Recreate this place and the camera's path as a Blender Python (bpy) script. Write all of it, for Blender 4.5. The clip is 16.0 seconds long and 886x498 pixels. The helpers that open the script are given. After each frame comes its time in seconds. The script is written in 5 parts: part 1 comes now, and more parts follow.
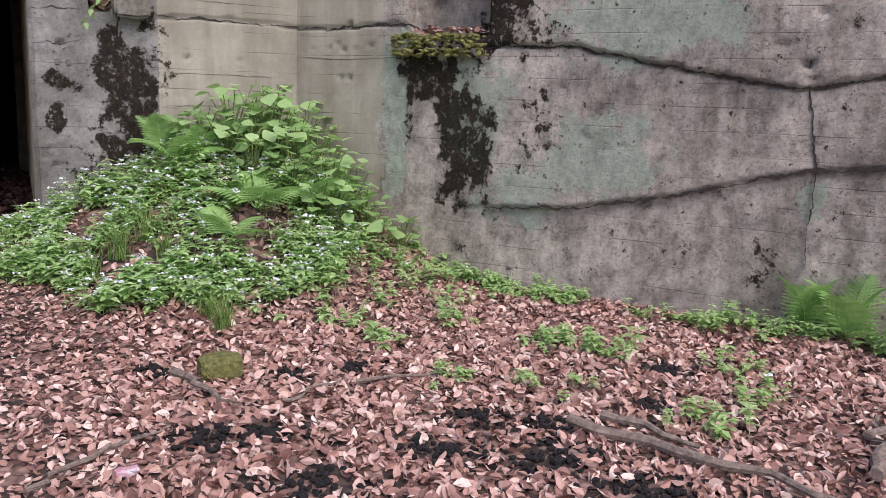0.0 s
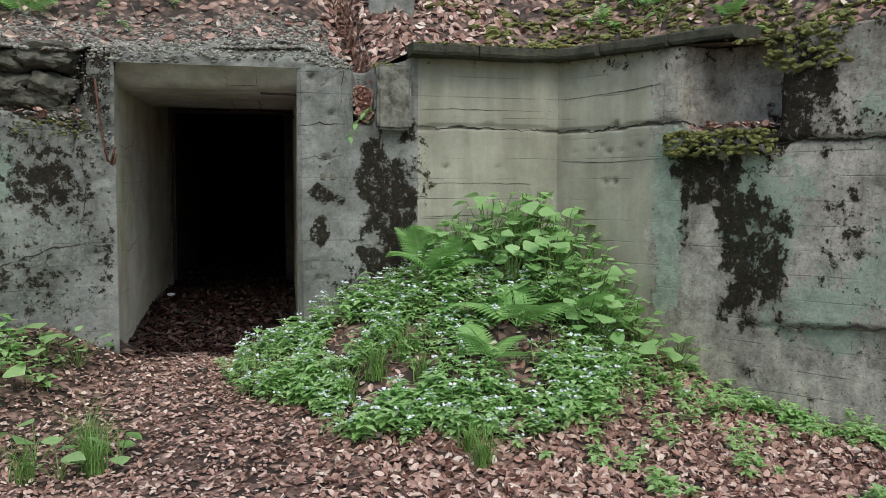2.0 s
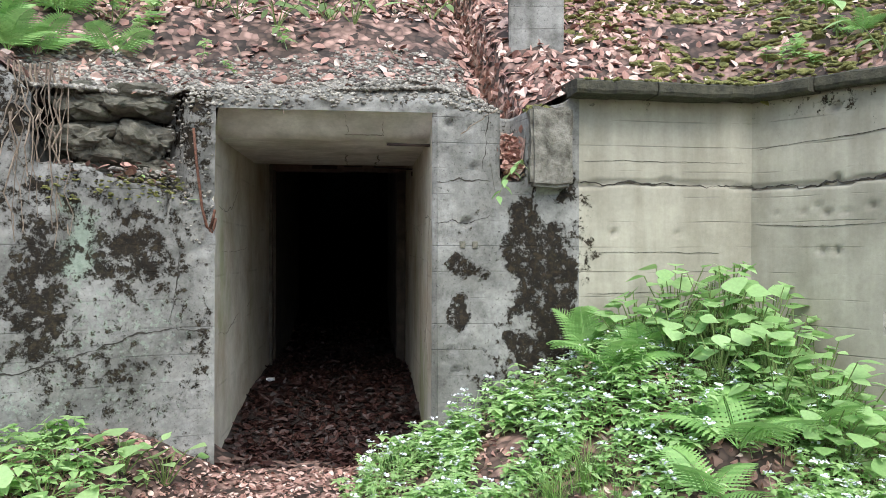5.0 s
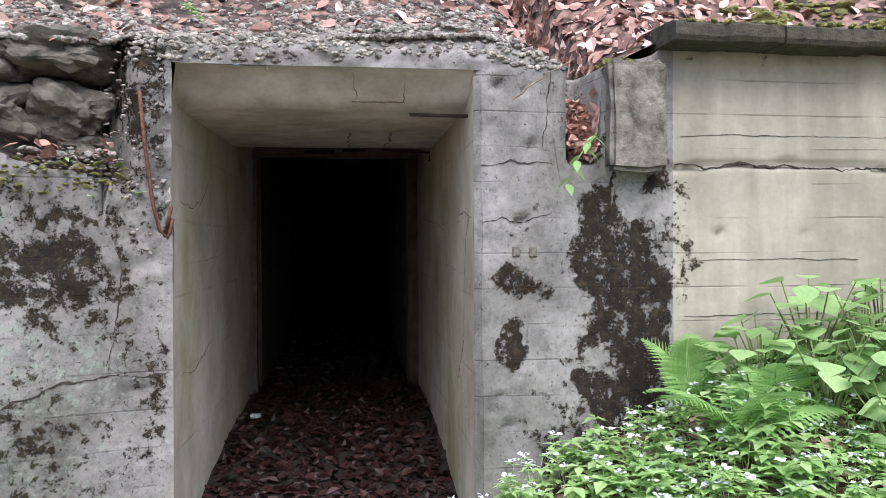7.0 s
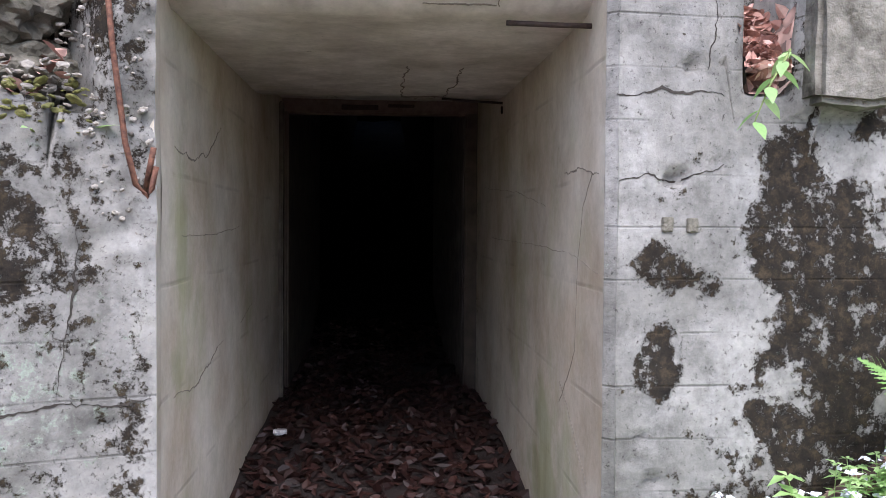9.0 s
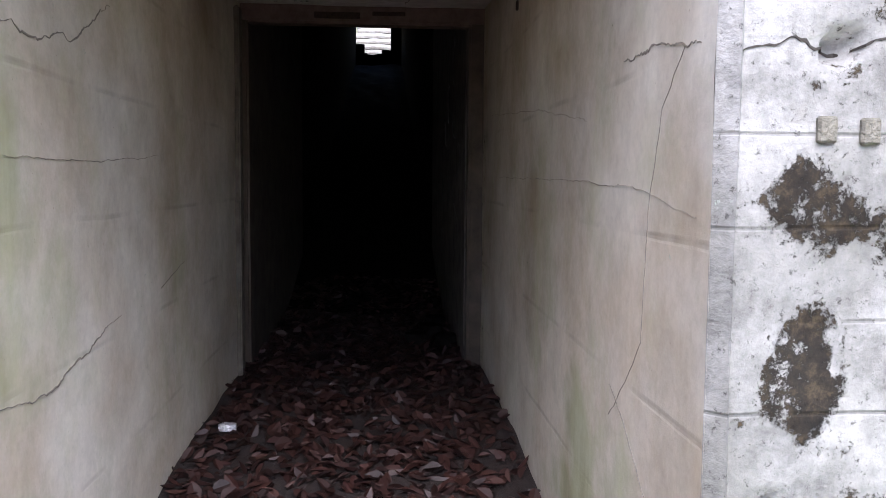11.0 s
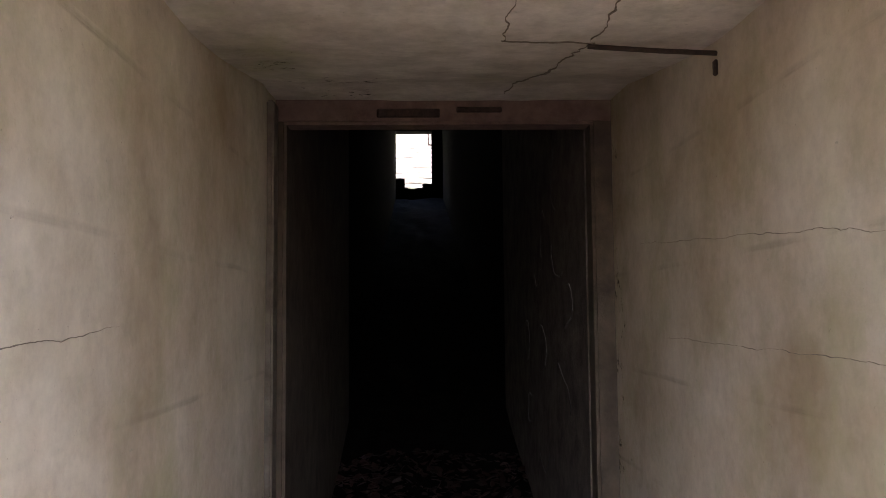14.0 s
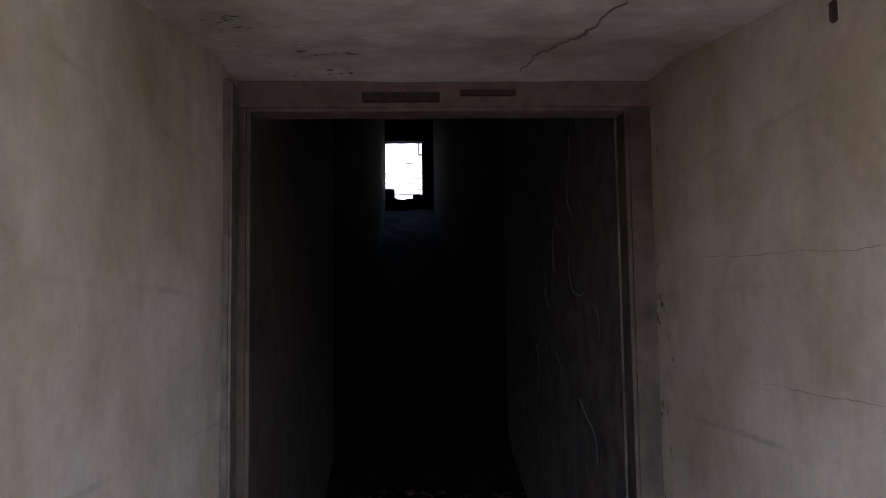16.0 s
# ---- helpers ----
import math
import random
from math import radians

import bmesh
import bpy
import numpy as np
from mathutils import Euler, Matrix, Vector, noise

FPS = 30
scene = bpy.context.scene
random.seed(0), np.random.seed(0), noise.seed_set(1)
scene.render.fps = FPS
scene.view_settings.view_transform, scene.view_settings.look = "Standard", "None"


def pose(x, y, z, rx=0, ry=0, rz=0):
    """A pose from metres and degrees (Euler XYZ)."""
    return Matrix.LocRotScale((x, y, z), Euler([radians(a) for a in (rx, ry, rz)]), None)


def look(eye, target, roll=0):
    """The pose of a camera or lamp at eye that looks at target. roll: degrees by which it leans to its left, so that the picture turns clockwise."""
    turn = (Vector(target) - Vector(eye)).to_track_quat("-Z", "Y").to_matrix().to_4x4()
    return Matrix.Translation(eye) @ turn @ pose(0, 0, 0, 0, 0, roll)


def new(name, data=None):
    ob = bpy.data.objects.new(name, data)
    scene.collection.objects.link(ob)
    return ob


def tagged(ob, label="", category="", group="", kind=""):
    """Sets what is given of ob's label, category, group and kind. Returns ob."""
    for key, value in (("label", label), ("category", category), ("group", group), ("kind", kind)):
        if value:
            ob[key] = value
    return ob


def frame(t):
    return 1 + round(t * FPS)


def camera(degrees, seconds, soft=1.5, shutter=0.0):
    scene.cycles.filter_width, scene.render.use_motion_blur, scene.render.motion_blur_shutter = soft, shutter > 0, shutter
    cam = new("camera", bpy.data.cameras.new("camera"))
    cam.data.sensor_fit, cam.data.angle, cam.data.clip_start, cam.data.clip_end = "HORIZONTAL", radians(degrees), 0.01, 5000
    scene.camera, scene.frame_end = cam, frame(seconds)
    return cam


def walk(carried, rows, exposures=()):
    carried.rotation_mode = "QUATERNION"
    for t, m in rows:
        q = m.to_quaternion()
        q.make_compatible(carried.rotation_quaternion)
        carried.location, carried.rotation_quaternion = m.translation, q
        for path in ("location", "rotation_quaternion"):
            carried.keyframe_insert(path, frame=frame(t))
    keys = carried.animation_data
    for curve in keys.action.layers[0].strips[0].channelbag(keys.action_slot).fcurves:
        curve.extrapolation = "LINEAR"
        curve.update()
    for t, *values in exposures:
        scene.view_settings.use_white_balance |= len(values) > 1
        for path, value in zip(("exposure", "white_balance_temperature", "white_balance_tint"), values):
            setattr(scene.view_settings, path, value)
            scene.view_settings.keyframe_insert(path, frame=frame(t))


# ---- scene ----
cam = camera(55.0, 16.0, soft=0.8)
PATH = [
    (0, (1.211, -6.968, 1.388), (2.172, -5.249, 1.037), 2.0),
    (0.5, (1.305, -6.861, 1.398), (2.092, -5.067, 0.996), 1.5),
    (1, (1.377, -6.777, 1.391), (2.034, -4.918, 1.053), 1.3),
    (1.5, (1.374, -6.615, 1.403), (1.943, -4.713, 1.166), 0.7),
    (2, (1.266, -6.361, 1.442), (1.712, -4.416, 1.306), 0.2),
    (2.5, (1.262, -6.184, 1.468), (1.557, -4.207, 1.419), 0.2),
    (3, (1.271, -5.927, 1.517), (1.486, -3.939, 1.531), -0.2),
    (3.5, (1.276, -5.697, 1.516), (1.474, -3.707, 1.576), 0.3),
    (4, (1.150, -5.457, 1.504), (1.369, -3.471, 1.569), 0.8),
    (4.2, (1.126, -5.403, 1.484), (1.352, -3.417, 1.545), 0.6),
    (6.3, (0.872, -4.111, 1.556), (1.175, -2.136, 1.479), 0.5),
    (6.5, (0.890, -3.967, 1.517), (1.186, -1.989, 1.473), 0.3),
    (7, (0.957, -3.618, 1.589), (1.247, -1.639, 1.573), -0.3),
    (7.5, (0.909, -3.337, 1.592), (1.148, -1.351, 1.570), -0.5),
    (8, (0.802, -3.055, 1.548), (1.033, -1.069, 1.516), -0.6),
    (8.2, (0.823, -2.925, 1.539), (1.051, -0.938, 1.489), -0.4),
    (10.3, (0.934, -1.607, 1.539), (1.180, 0.377, 1.479), 1.1),
    (10.5, (0.975, -1.508, 1.522), (1.214, 0.476, 1.431), 0.9),
    (11, (1.031, -1.327, 1.462), (1.252, 0.654, 1.297), 0.5),
    (11.5, (1.051, -1.202, 1.424), (1.276, 0.778, 1.251), 0.4),
    (12, (1.009, -1.008, 1.445), (1.239, 0.974, 1.294), -0.3),
    (12.5, (0.953, -0.738, 1.501), (1.146, 1.251, 1.423), -0.2),
    (13, (0.973, -0.453, 1.549), (1.143, 1.540, 1.555), -0.5),
    (13.5, (0.978, -0.195, 1.559), (1.133, 1.798, 1.623), -0.9),
    (14, (0.869, 0.071, 1.551), (1.012, 2.060, 1.700), -0.5),
    (14.5, (0.803, 0.272, 1.570), (0.966, 2.256, 1.763), -0.3),
    (15, (0.802, 0.501, 1.569), (0.969, 2.479, 1.809), -0.6),
    (15.5, (0.841, 0.649, 1.608), (1.003, 2.627, 1.856), -1.0),
    (16, (0.878, 0.697, 1.609), (1.045, 2.682, 1.786), -0.8),
]
EXPO = [(0, 0.3, 6500, 22), (1.0, 0.0, 6400, 16), (1.5, -0.15, 6300, 6), (2.0, -0.02, 6300, 0), (3.0, 0.4, 6400, -7), (4.2, 0.72, 6300, 0), (6.3, 0.9, 6200, 14), (8.2, 1.05, 6100, 18), (10.3, 1.8, 5900, 20), (11, 1.95, 5900, 20), (12, 2.1, 6400, 22), (12.6, 2.05, 7000, 23), (13.3, 2.5, 7900, 25), (14.0, 3.0, 6800, 23), (14.5, 3.25, 5550, 18), (15.5, 3.3, 5400, 20), (16, 3.15, 5600, 23)]
walk(cam, [(t, look(eye, target, roll)) for t, eye, target, roll in PATH], EXPO)

# ---- light: a bright overcast sky over a clearing in the woods ----
world = bpy.data.worlds.new("overcast_sky")
scene.world = world
world.use_nodes = True
wn = world.node_tree
wn.nodes.clear()
sky = wn.nodes.new("ShaderNodeTexSky")
sky.sky_type, sky.sun_disc = "NISHITA", False
sky.sun_elevation, sky.sun_rotation = radians(53), radians(188)
sky.air_density, sky.dust_density = 1.0, 2.0
bg = wn.nodes.new("ShaderNodeBackground")
bg.inputs["Strength"].default_value = 0.15
wout = wn.nodes.new("ShaderNodeOutputWorld")
wn.links.new(sky.outputs[0], bg.inputs[0])
wn.links.new(bg.outputs[0], wout.inputs[0])
sun = bpy.data.lights.new("sun", "SUN")
sun.energy, sun.angle, sun.color = 2.3, radians(50), (1.0, 0.96, 0.9)
sun_ob = new("sun", sun)
sun_ob.matrix_world = look((2.2, -9, 12.0), (1.65, 0, 0))

# ---- plan: straight facade with the doorway, wing wall, tunnel ----
FA, WA, LA = 0.0, radians(-58.45), radians(20)
U, N = Vector((math.cos(FA), math.sin(FA), 0)), Vector((-math.sin(FA), math.cos(FA), 0))
V, M = Vector((math.cos(WA), math.sin(WA), 0)), Vector((math.sin(-WA), math.cos(WA), 0))
UL, NL = Vector((math.cos(LA), math.sin(LA), 0)), Vector((-math.sin(LA), math.cos(LA), 0))
O = Vector((1.65, 0, 0))
SC, KS = 2.19, 0.911           # from the right jamb to the inner corner: steps, and metres for each
C = O + U * SC * KS
SL = -1.286                    # left jamb, in metres
J = O + U * SL
XL, XR, YB, YE = 0.329, 1.626, 3.28, 22.0
TH = radians(-2.33)            # the tunnel turns off the facade's own frame about the right jamb
TUN = Matrix.Translation(O) @ Matrix.Rotation(TH, 4, "Z") @ Matrix.Translation(-O)
TUN_INV = TUN.inverted()
EXIT = Matrix.Translation((0.805, YE, 4.66)) @ Matrix.Scale(1.42, 4) @ Matrix.Translation((-0.83, -13.2, -3.3))
FT = FA - TH
NT = Vector((-math.sin(FT), math.cos(FT), 0))
IN_TUNNEL = {"wall_door_edge", "wall_tunnel_right", "wall_tunnel_left", "wall_door_jamb", "ceiling", "portal", "wall_passage_left", "wall_passage_right", "wall_passage_far", "ceiling_passage", "wall_end", "floor", "exit_bank", "tunnel_leaves", "iron_rod", "trim", "painted_scrawl", "outdoor_steps", "fallen_rock", "handrail", "foil_scrap", "rubble_stone"}


def fac(s, d, z):
    """A place by the facade: s along it from the right jamb, d out of it, z up."""
    if s < SL:
        return J + UL * (s - SL) - NL * d + Vector((0, 0, z))
    return O + U * (s * KS if s > 0 else s) - N * d + Vector((0, 0, z))


def wng(w, d, z):
    return C + V * w * (0.79 + 0.028 * w) - M * d + Vector((0, 0, z))


def lay(x, y):
    """From the court's own plan to the world."""
    return 0.9081 * x + 0.3581 * y + 0.1551, -0.3703 * x + 0.9846 * y + 0.7445


def unlay(x, y):
    x, y = x - 0.1551, y - 0.7445
    return (0.9846 * x - 0.3581 * y) / 1.02672, (0.3703 * x + 0.9081 * y) / 1.02672


def turned(x, y, z):
    return Vector((0.8 * x + 0.5 * y + 0.33 * z + 0.37, -0.55 * x + 0.77 * y + 0.31 * z + 0.71, 0.13 * x - 0.41 * y + 0.9 * z + 0.19))


def nz(x, y, z=0.0, f=1.0):
    return noise.noise(turned(x, y, z) * f)


def fbm(x, y, z=0.0, f=1.0, o=4):
    return sum(noise.noise(turned(x, y, z) * f * 2.03 ** i) / 2 ** i for i in range(o))


def lerp(pts, x):
    return float(np.interp(x, [p[0] for p in pts], [p[1] for p in pts]))


def smooth(a, b, x):
    t = min(1, max(0, (x - a) / (b - a)))
    return t * t * (3 - 2 * t)


def blob(s, z, cs, cz, rs, rz, rough=0.5):
    r = math.hypot((s - cs) / rs, (z - cz) / rz) + rough * fbm(s, z, cs, 5, 3)
    return smooth(1.3, 0.15, r)


# ---- materials ----
def mat(name, rough=0.9):
    m = bpy.data.materials.new(name)
    m.use_nodes = True
    t = m.node_tree
    b = t.nodes["Principled BSDF"]
    b.inputs["Roughness"].default_value = rough
    return m, t, b


def node(t, kind, **vals):
    n = t.nodes.new(kind)
    for k, v in vals.items():
        n.inputs[k].default_value = v
    return n


def coords(t):
    return t.nodes.new("ShaderNodeTexCoord").outputs["Object"]


def noise_tex(t, scale, detail=6, rough=0.6, stretch=None):
    n = node(t, "ShaderNodeTexNoise", Scale=scale, Detail=detail, Roughness=rough)
    if stretch:
        mp = node(t, "ShaderNodeMapping", Scale=stretch)
        t.links.new(coords(t), mp.inputs[0])
        t.links.new(mp.outputs[0], n.inputs["Vector"])
    else:
        t.links.new(coords(t), n.inputs["Vector"])
    return n.outputs[0]


def ramp(t, src, stops):
    r = t.nodes.new("ShaderNodeValToRGB")
    e = r.color_ramp.elements
    while len(e) < len(stops):
        e.new(0.5)
    for k, (p, c) in zip(e, stops):
        k.position, k.color = p, (*c, 1) if len(c) == 3 else c
    t.links.new(src, r.inputs[0])
    return r.outputs[0]


def math_node(t, op, a, b=0.0, c=None):
    n = t.nodes.new("ShaderNodeMath")
    n.operation = op
    for i, v in enumerate((a, b) if c is None else (a, b, c)):
        if isinstance(v, (int, float)):
            n.inputs[i].default_value = v
        else:
            t.links.new(v, n.inputs[i])
    return n.outputs[0]


def mix(t, fac_, a, b, blend="MIX"):
    n = t.nodes.new("ShaderNodeMix")
    n.data_type, n.blend_type = "RGBA", blend
    for i, v in ((0, fac_), (6, a), (7, b)):
        if isinstance(v, tuple):
            n.inputs[i].default_value = (*v, 1)
        elif isinstance(v, (int, float)):
            n.inputs[i].default_value = v
        else:
            t.links.new(v, n.inputs[i])
    return n.outputs[2]


def bump(t, b, height, strength=0.5, dist=0.01):
    n = node(t, "ShaderNodeBump", Strength=strength, Distance=dist)
    t.links.new(height, n.inputs["Height"])
    t.links.new(n.outputs[0], b.inputs["Normal"])


def concrete(name, light, dark, board=0.155, boards=0.6, coarse=0.5, specks=0.6, streaks=0.5, mottle=0.0):
    """Board-marked concrete; the mesh attribute 'growth' gives moss crust and other darkening (red), lichen (green) and
    green film (blue).
    """
    m, t, b = mat(name, 0.92)
    b.inputs["Specular IOR Level"].default_value = 0.15
    big = noise_tex(t, 1.6, 5)
    streak = noise_tex(t, 2.2, 5, 0.6, (3.0, 3.0, 0.35))
    fine = noise_tex(t, 38, 6, 0.7)
    col = ramp(t, big, [(0.3, dark), (0.62, light)])
    col = mix(t, streaks, col, ramp(t, streak, [(0.35, (0.55, 0.54, 0.5)), (0.65, (1, 1, 1))]), "MULTIPLY")
    col = mix(t, 0.15 + 0.3 * coarse, col, ramp(t, fine, [(0.3, (0.62, 0.62, 0.6)), (0.6, (1.08, 1.07, 1.04))]), "MULTIPLY")
    if mottle:
        col = mix(t, mottle, col, ramp(t, noise_tex(t, 7, 9, 0.75), [(0.36, (0.34, 0.33, 0.31)), (0.5, (0.9, 0.89, 0.87)), (0.64, (1.3, 1.28, 1.24))]), "MULTIPLY")
    sep = t.nodes.new("ShaderNodeSeparateXYZ")
    t.links.new(coords(t), sep.inputs[0])
    zz = math_node(t, "ADD", sep.outputs[2], math_node(t, "MULTIPLY", noise_tex(t, 1.1, 2), 0.03))
    band = math_node(t, "FRACT", math_node(t, "DIVIDE", zz, board))
    line = ramp(t, band, [(0.0, (0, 0, 0)), (0.02, (0, 0, 0)), (0.045, (1, 1, 1)), (0.985, (1, 1, 1)), (1.0, (0.2, 0.2, 0.2))])
    breakup = ramp(t, noise_tex(t, 2.5, 3), [(0.45, (0, 0, 0)), (0.6, (1, 1, 1))])
    lines = mix(t, breakup, (1.0, 1.0, 1.0), line)
    col = mix(t, boards * 0.6, col, lines, "MULTIPLY")
    tone = t.nodes.new("ShaderNodeTexWhiteNoise")
    tone.noise_dimensions = "1D"
    t.links.new(math_node(t, "FLOOR", math_node(t, "DIVIDE", zz, board)), tone.inputs["W"])
    col = mix(t, 0.3 * boards, col, ramp(t, tone.outputs[0], [(0, (0.75, 0.75, 0.74)), (1, (1.05, 1.04, 1.02))]), "MULTIPLY")
    att = t.nodes.new("ShaderNodeAttribute")
    att.attribute_name = "growth"
    asep = t.nodes.new("ShaderNodeSeparateColor")
    t.links.new(att.outputs["Color"], asep.inputs[0])
    edge = noise_tex(t, 9, 9, 0.8)
    edge2 = noise_tex(t, 24, 8, 0.8)
    speck = ramp(t, noise_tex(t, 48, 5, 0.8), [(0.24 + 0.12 * specks, (0.12, 0.11, 0.1)), (0.34 + 0.12 * specks, (1, 1, 1))])
    col = mix(t, 0.85, col, speck, "MULTIPLY")

    def mask(src, n):
        return ramp(t, math_node(t, "ADD", src, math_node(t, "MULTIPLY", math_node(t, "SUBTRACT", n, 0.5), 3.0)), [(0.38, (0, 0, 0)), (0.62, (1, 1, 1))])
    soft_n = noise_tex(t, 4.5, 7, 0.7)
    film = ramp(t, math_node(t, "ADD", asep.outputs[2], math_node(t, "MULTIPLY", math_node(t, "SUBTRACT", math_node(t, "ADD", math_node(t, "MULTIPLY", soft_n, 0.6), math_node(t, "MULTIPLY", streak, 0.4)), 0.5), 2.4)), [(0.3, (0, 0, 0)), (0.95, (1, 1, 1))])
    col = mix(t, math_node(t, "MULTIPLY", film, 0.6), col, ramp(t, streak, [(0.35, (0.16, 0.19, 0.07)), (0.65, (0.36, 0.38, 0.2))]))
    lich = mask(asep.outputs[1], edge2)
    col = mix(t, math_node(t, "MULTIPLY", lich, 0.8), col, ramp(t, edge, [(0.35, (0.17, 0.22, 0.17)), (0.65, (0.43, 0.5, 0.41))]))
    ragged = math_node(t, "ADD", math_node(t, "MULTIPLY", edge, 0.6), math_node(t, "MULTIPLY", edge2, 0.4))
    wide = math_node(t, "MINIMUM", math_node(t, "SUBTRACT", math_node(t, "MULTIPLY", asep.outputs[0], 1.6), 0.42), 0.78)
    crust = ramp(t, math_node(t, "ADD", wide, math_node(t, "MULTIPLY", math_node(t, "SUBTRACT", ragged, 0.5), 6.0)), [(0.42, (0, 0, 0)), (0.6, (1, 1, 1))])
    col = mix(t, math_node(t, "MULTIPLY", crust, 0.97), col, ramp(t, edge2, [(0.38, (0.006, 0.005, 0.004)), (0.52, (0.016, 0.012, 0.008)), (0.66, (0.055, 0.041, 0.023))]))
    t.links.new(col, b.inputs["Base Color"])
    h = math_node(t, "ADD", math_node(t, "MULTIPLY", fine, 0.5 * coarse), math_node(t, "MULTIPLY", crust, 0.6))
    h = math_node(t, "ADD", h, math_node(t, "MULTIPLY", lines, 0.5 * boards))
    h = math_node(t, "ADD", h, math_node(t, "MULTIPLY", noise_tex(t, 9, 5), 0.4 * coarse))
    bump(t, b, h, 0.7, 0.012)
    return m


def plain(name, c1, c2, scale=20, rough=0.9, strength=0.6, dist=0.008, metal=0.0, island=0.0, sheen=0.0):
    """Two-tone grain, with a shade of its own for each loose piece."""
    m, t, b = mat(name, rough)
    n = noise_tex(t, scale, 6, 0.65)
    col = ramp(t, n, [(0.3, c1), (0.68, c2)])
    if island:
        g = t.nodes.new("ShaderNodeNewGeometry")
        o = t.nodes.new("ShaderNodeObjectInfo")
        r = math_node(t, "FRACT", math_node(t, "ADD", g.outputs["Random Per Island"], o.outputs["Random"]))
        col = mix(t, 1.0, col, ramp(t, r, [(0, (1 - island,) * 3), (1, (1 + island * 0.6,) * 3)]), "MULTIPLY")
    t.links.new(col, b.inputs["Base Color"])
    b.inputs["Metallic"].default_value = metal
    bump(t, b, noise_tex(t, scale * 2.3, 6, 0.7), strength, dist)
    return m


def foliage(name, c1, c2, thin=0.35, rough=0.55):
    """Leaves: each loose leaf its own shade, with light coming through."""
    m, t, b = mat(name, rough)
    g = t.nodes.new("ShaderNodeNewGeometry")
    o = t.nodes.new("ShaderNodeObjectInfo")
    r = math_node(t, "FRACT", math_node(t, "ADD", g.outputs["Random Per Island"], o.outputs["Random"]))
    col = ramp(t, r, [(0, c1), (1, c2)])
    col = mix(t, 0.5, col, ramp(t, noise_tex(t, 30, 4), [(0.3, (0.7, 0.7, 0.7)), (0.7, (1.15, 1.15, 1.1))]), "MULTIPLY")
    t.links.new(col, b.inputs["Base Color"])
    tr = t.nodes.new("ShaderNodeBsdfTranslucent")
    t.links.new(col, tr.inputs[0])
    ms = t.nodes.new("ShaderNodeMixShader")
    ms.inputs[0].default_value = thin
    out = t.nodes["Material Output"]
    t.links.new(b.outputs[0], ms.inputs[1])
    t.links.new(tr.outputs[0], ms.inputs[2])
    t.links.new(ms.outputs[0], out.inputs[0])
    return m


def dry_leaf(name, leaf_dim=(1.0, 1.0, 1.0)):
    m, t, b = mat(name, 0.6)
    g = t.nodes.new("ShaderNodeNewGeometry")
    o = t.nodes.new("ShaderNodeObjectInfo")
    r = math_node(t, "FRACT", math_node(t, "ADD", g.outputs["Random Per Island"], o.outputs["Random"]))
    col = ramp(t, r, [(q, tuple(v * w for v, w in zip(c, leaf_dim))) for q, c in ((0, (0.17, 0.085, 0.072)), (0.3, (0.36, 0.2, 0.16)), (0.65, (0.52, 0.33, 0.28)), (0.9, (0.68, 0.5, 0.44)), (1, (0.78, 0.66, 0.58)))])
    col = mix(t, 0.5, col, ramp(t, noise_tex(t, 60, 4), [(0.3, (0.6, 0.58, 0.56)), (0.7, (1.15, 1.1, 1.05))]), "MULTIPLY")
    t.links.new(col, b.inputs["Base Color"])
    return m


MAT_FACADE = concrete("weathered_concrete", (0.34, 0.34, 0.33), (0.13, 0.13, 0.12), boards=0.5, specks=0.7, coarse=1.0, mottle=0.6)
MAT_BAY = concrete("pale_board_concrete", (0.45, 0.43, 0.355), (0.28, 0.265, 0.215), boards=0.6, coarse=0.25, specks=0.0, mottle=0.15)
MAT_WING = concrete("stained_wing_concrete", (0.55, 0.51, 0.47), (0.27, 0.25, 0.23), specks=0.8, coarse=1.6, streaks=0.7, mottle=0.75)
MAT_TUNNEL = concrete("tunnel_concrete", (0.67, 0.63, 0.55), (0.43, 0.35, 0.25), board=0.34, boards=0.3, coarse=0.3, specks=0.0, streaks=0.2, mottle=0.16)
MAT_CEIL = concrete("ceiling_concrete", (0.82, 0.8, 0.77), (0.54, 0.5, 0.45), boards=0.0, coarse=0.3, specks=0.1, mottle=0.25)
# Near-black colour standing in for the darkness deep in the passage.
MAT_INNER = plain("painted_shade_black", (0.004, 0.0035, 0.0035), (0.012, 0.011, 0.01), 8)
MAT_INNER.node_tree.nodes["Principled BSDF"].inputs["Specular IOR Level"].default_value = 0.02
# Two darker browns for the portal jambs and the near passage walls.
MAT_DARKBROWN = plain("dark_brown_concrete", (0.035, 0.027, 0.02), (0.11, 0.088, 0.066), 7)
MAT_GREYBROWN = plain("grey_brown_concrete", (0.04, 0.034, 0.03), (0.15, 0.128, 0.11), 8)
MAT_BEAM = plain("red_brown_stained_concrete", (0.09, 0.06, 0.05), (0.19, 0.135, 0.11), 14)
MAT_JAMB = plain("brown_damp_concrete", (0.07, 0.06, 0.048), (0.17, 0.15, 0.12), 14)
MAT_HAIR = plain("hairline_shade", (0.14, 0.12, 0.095), (0.24, 0.21, 0.17), 50)
MAT_BROKEN = plain("broken_concrete", (0.16, 0.15, 0.125), (0.46, 0.43, 0.36), 16, strength=1.0, dist=0.03)
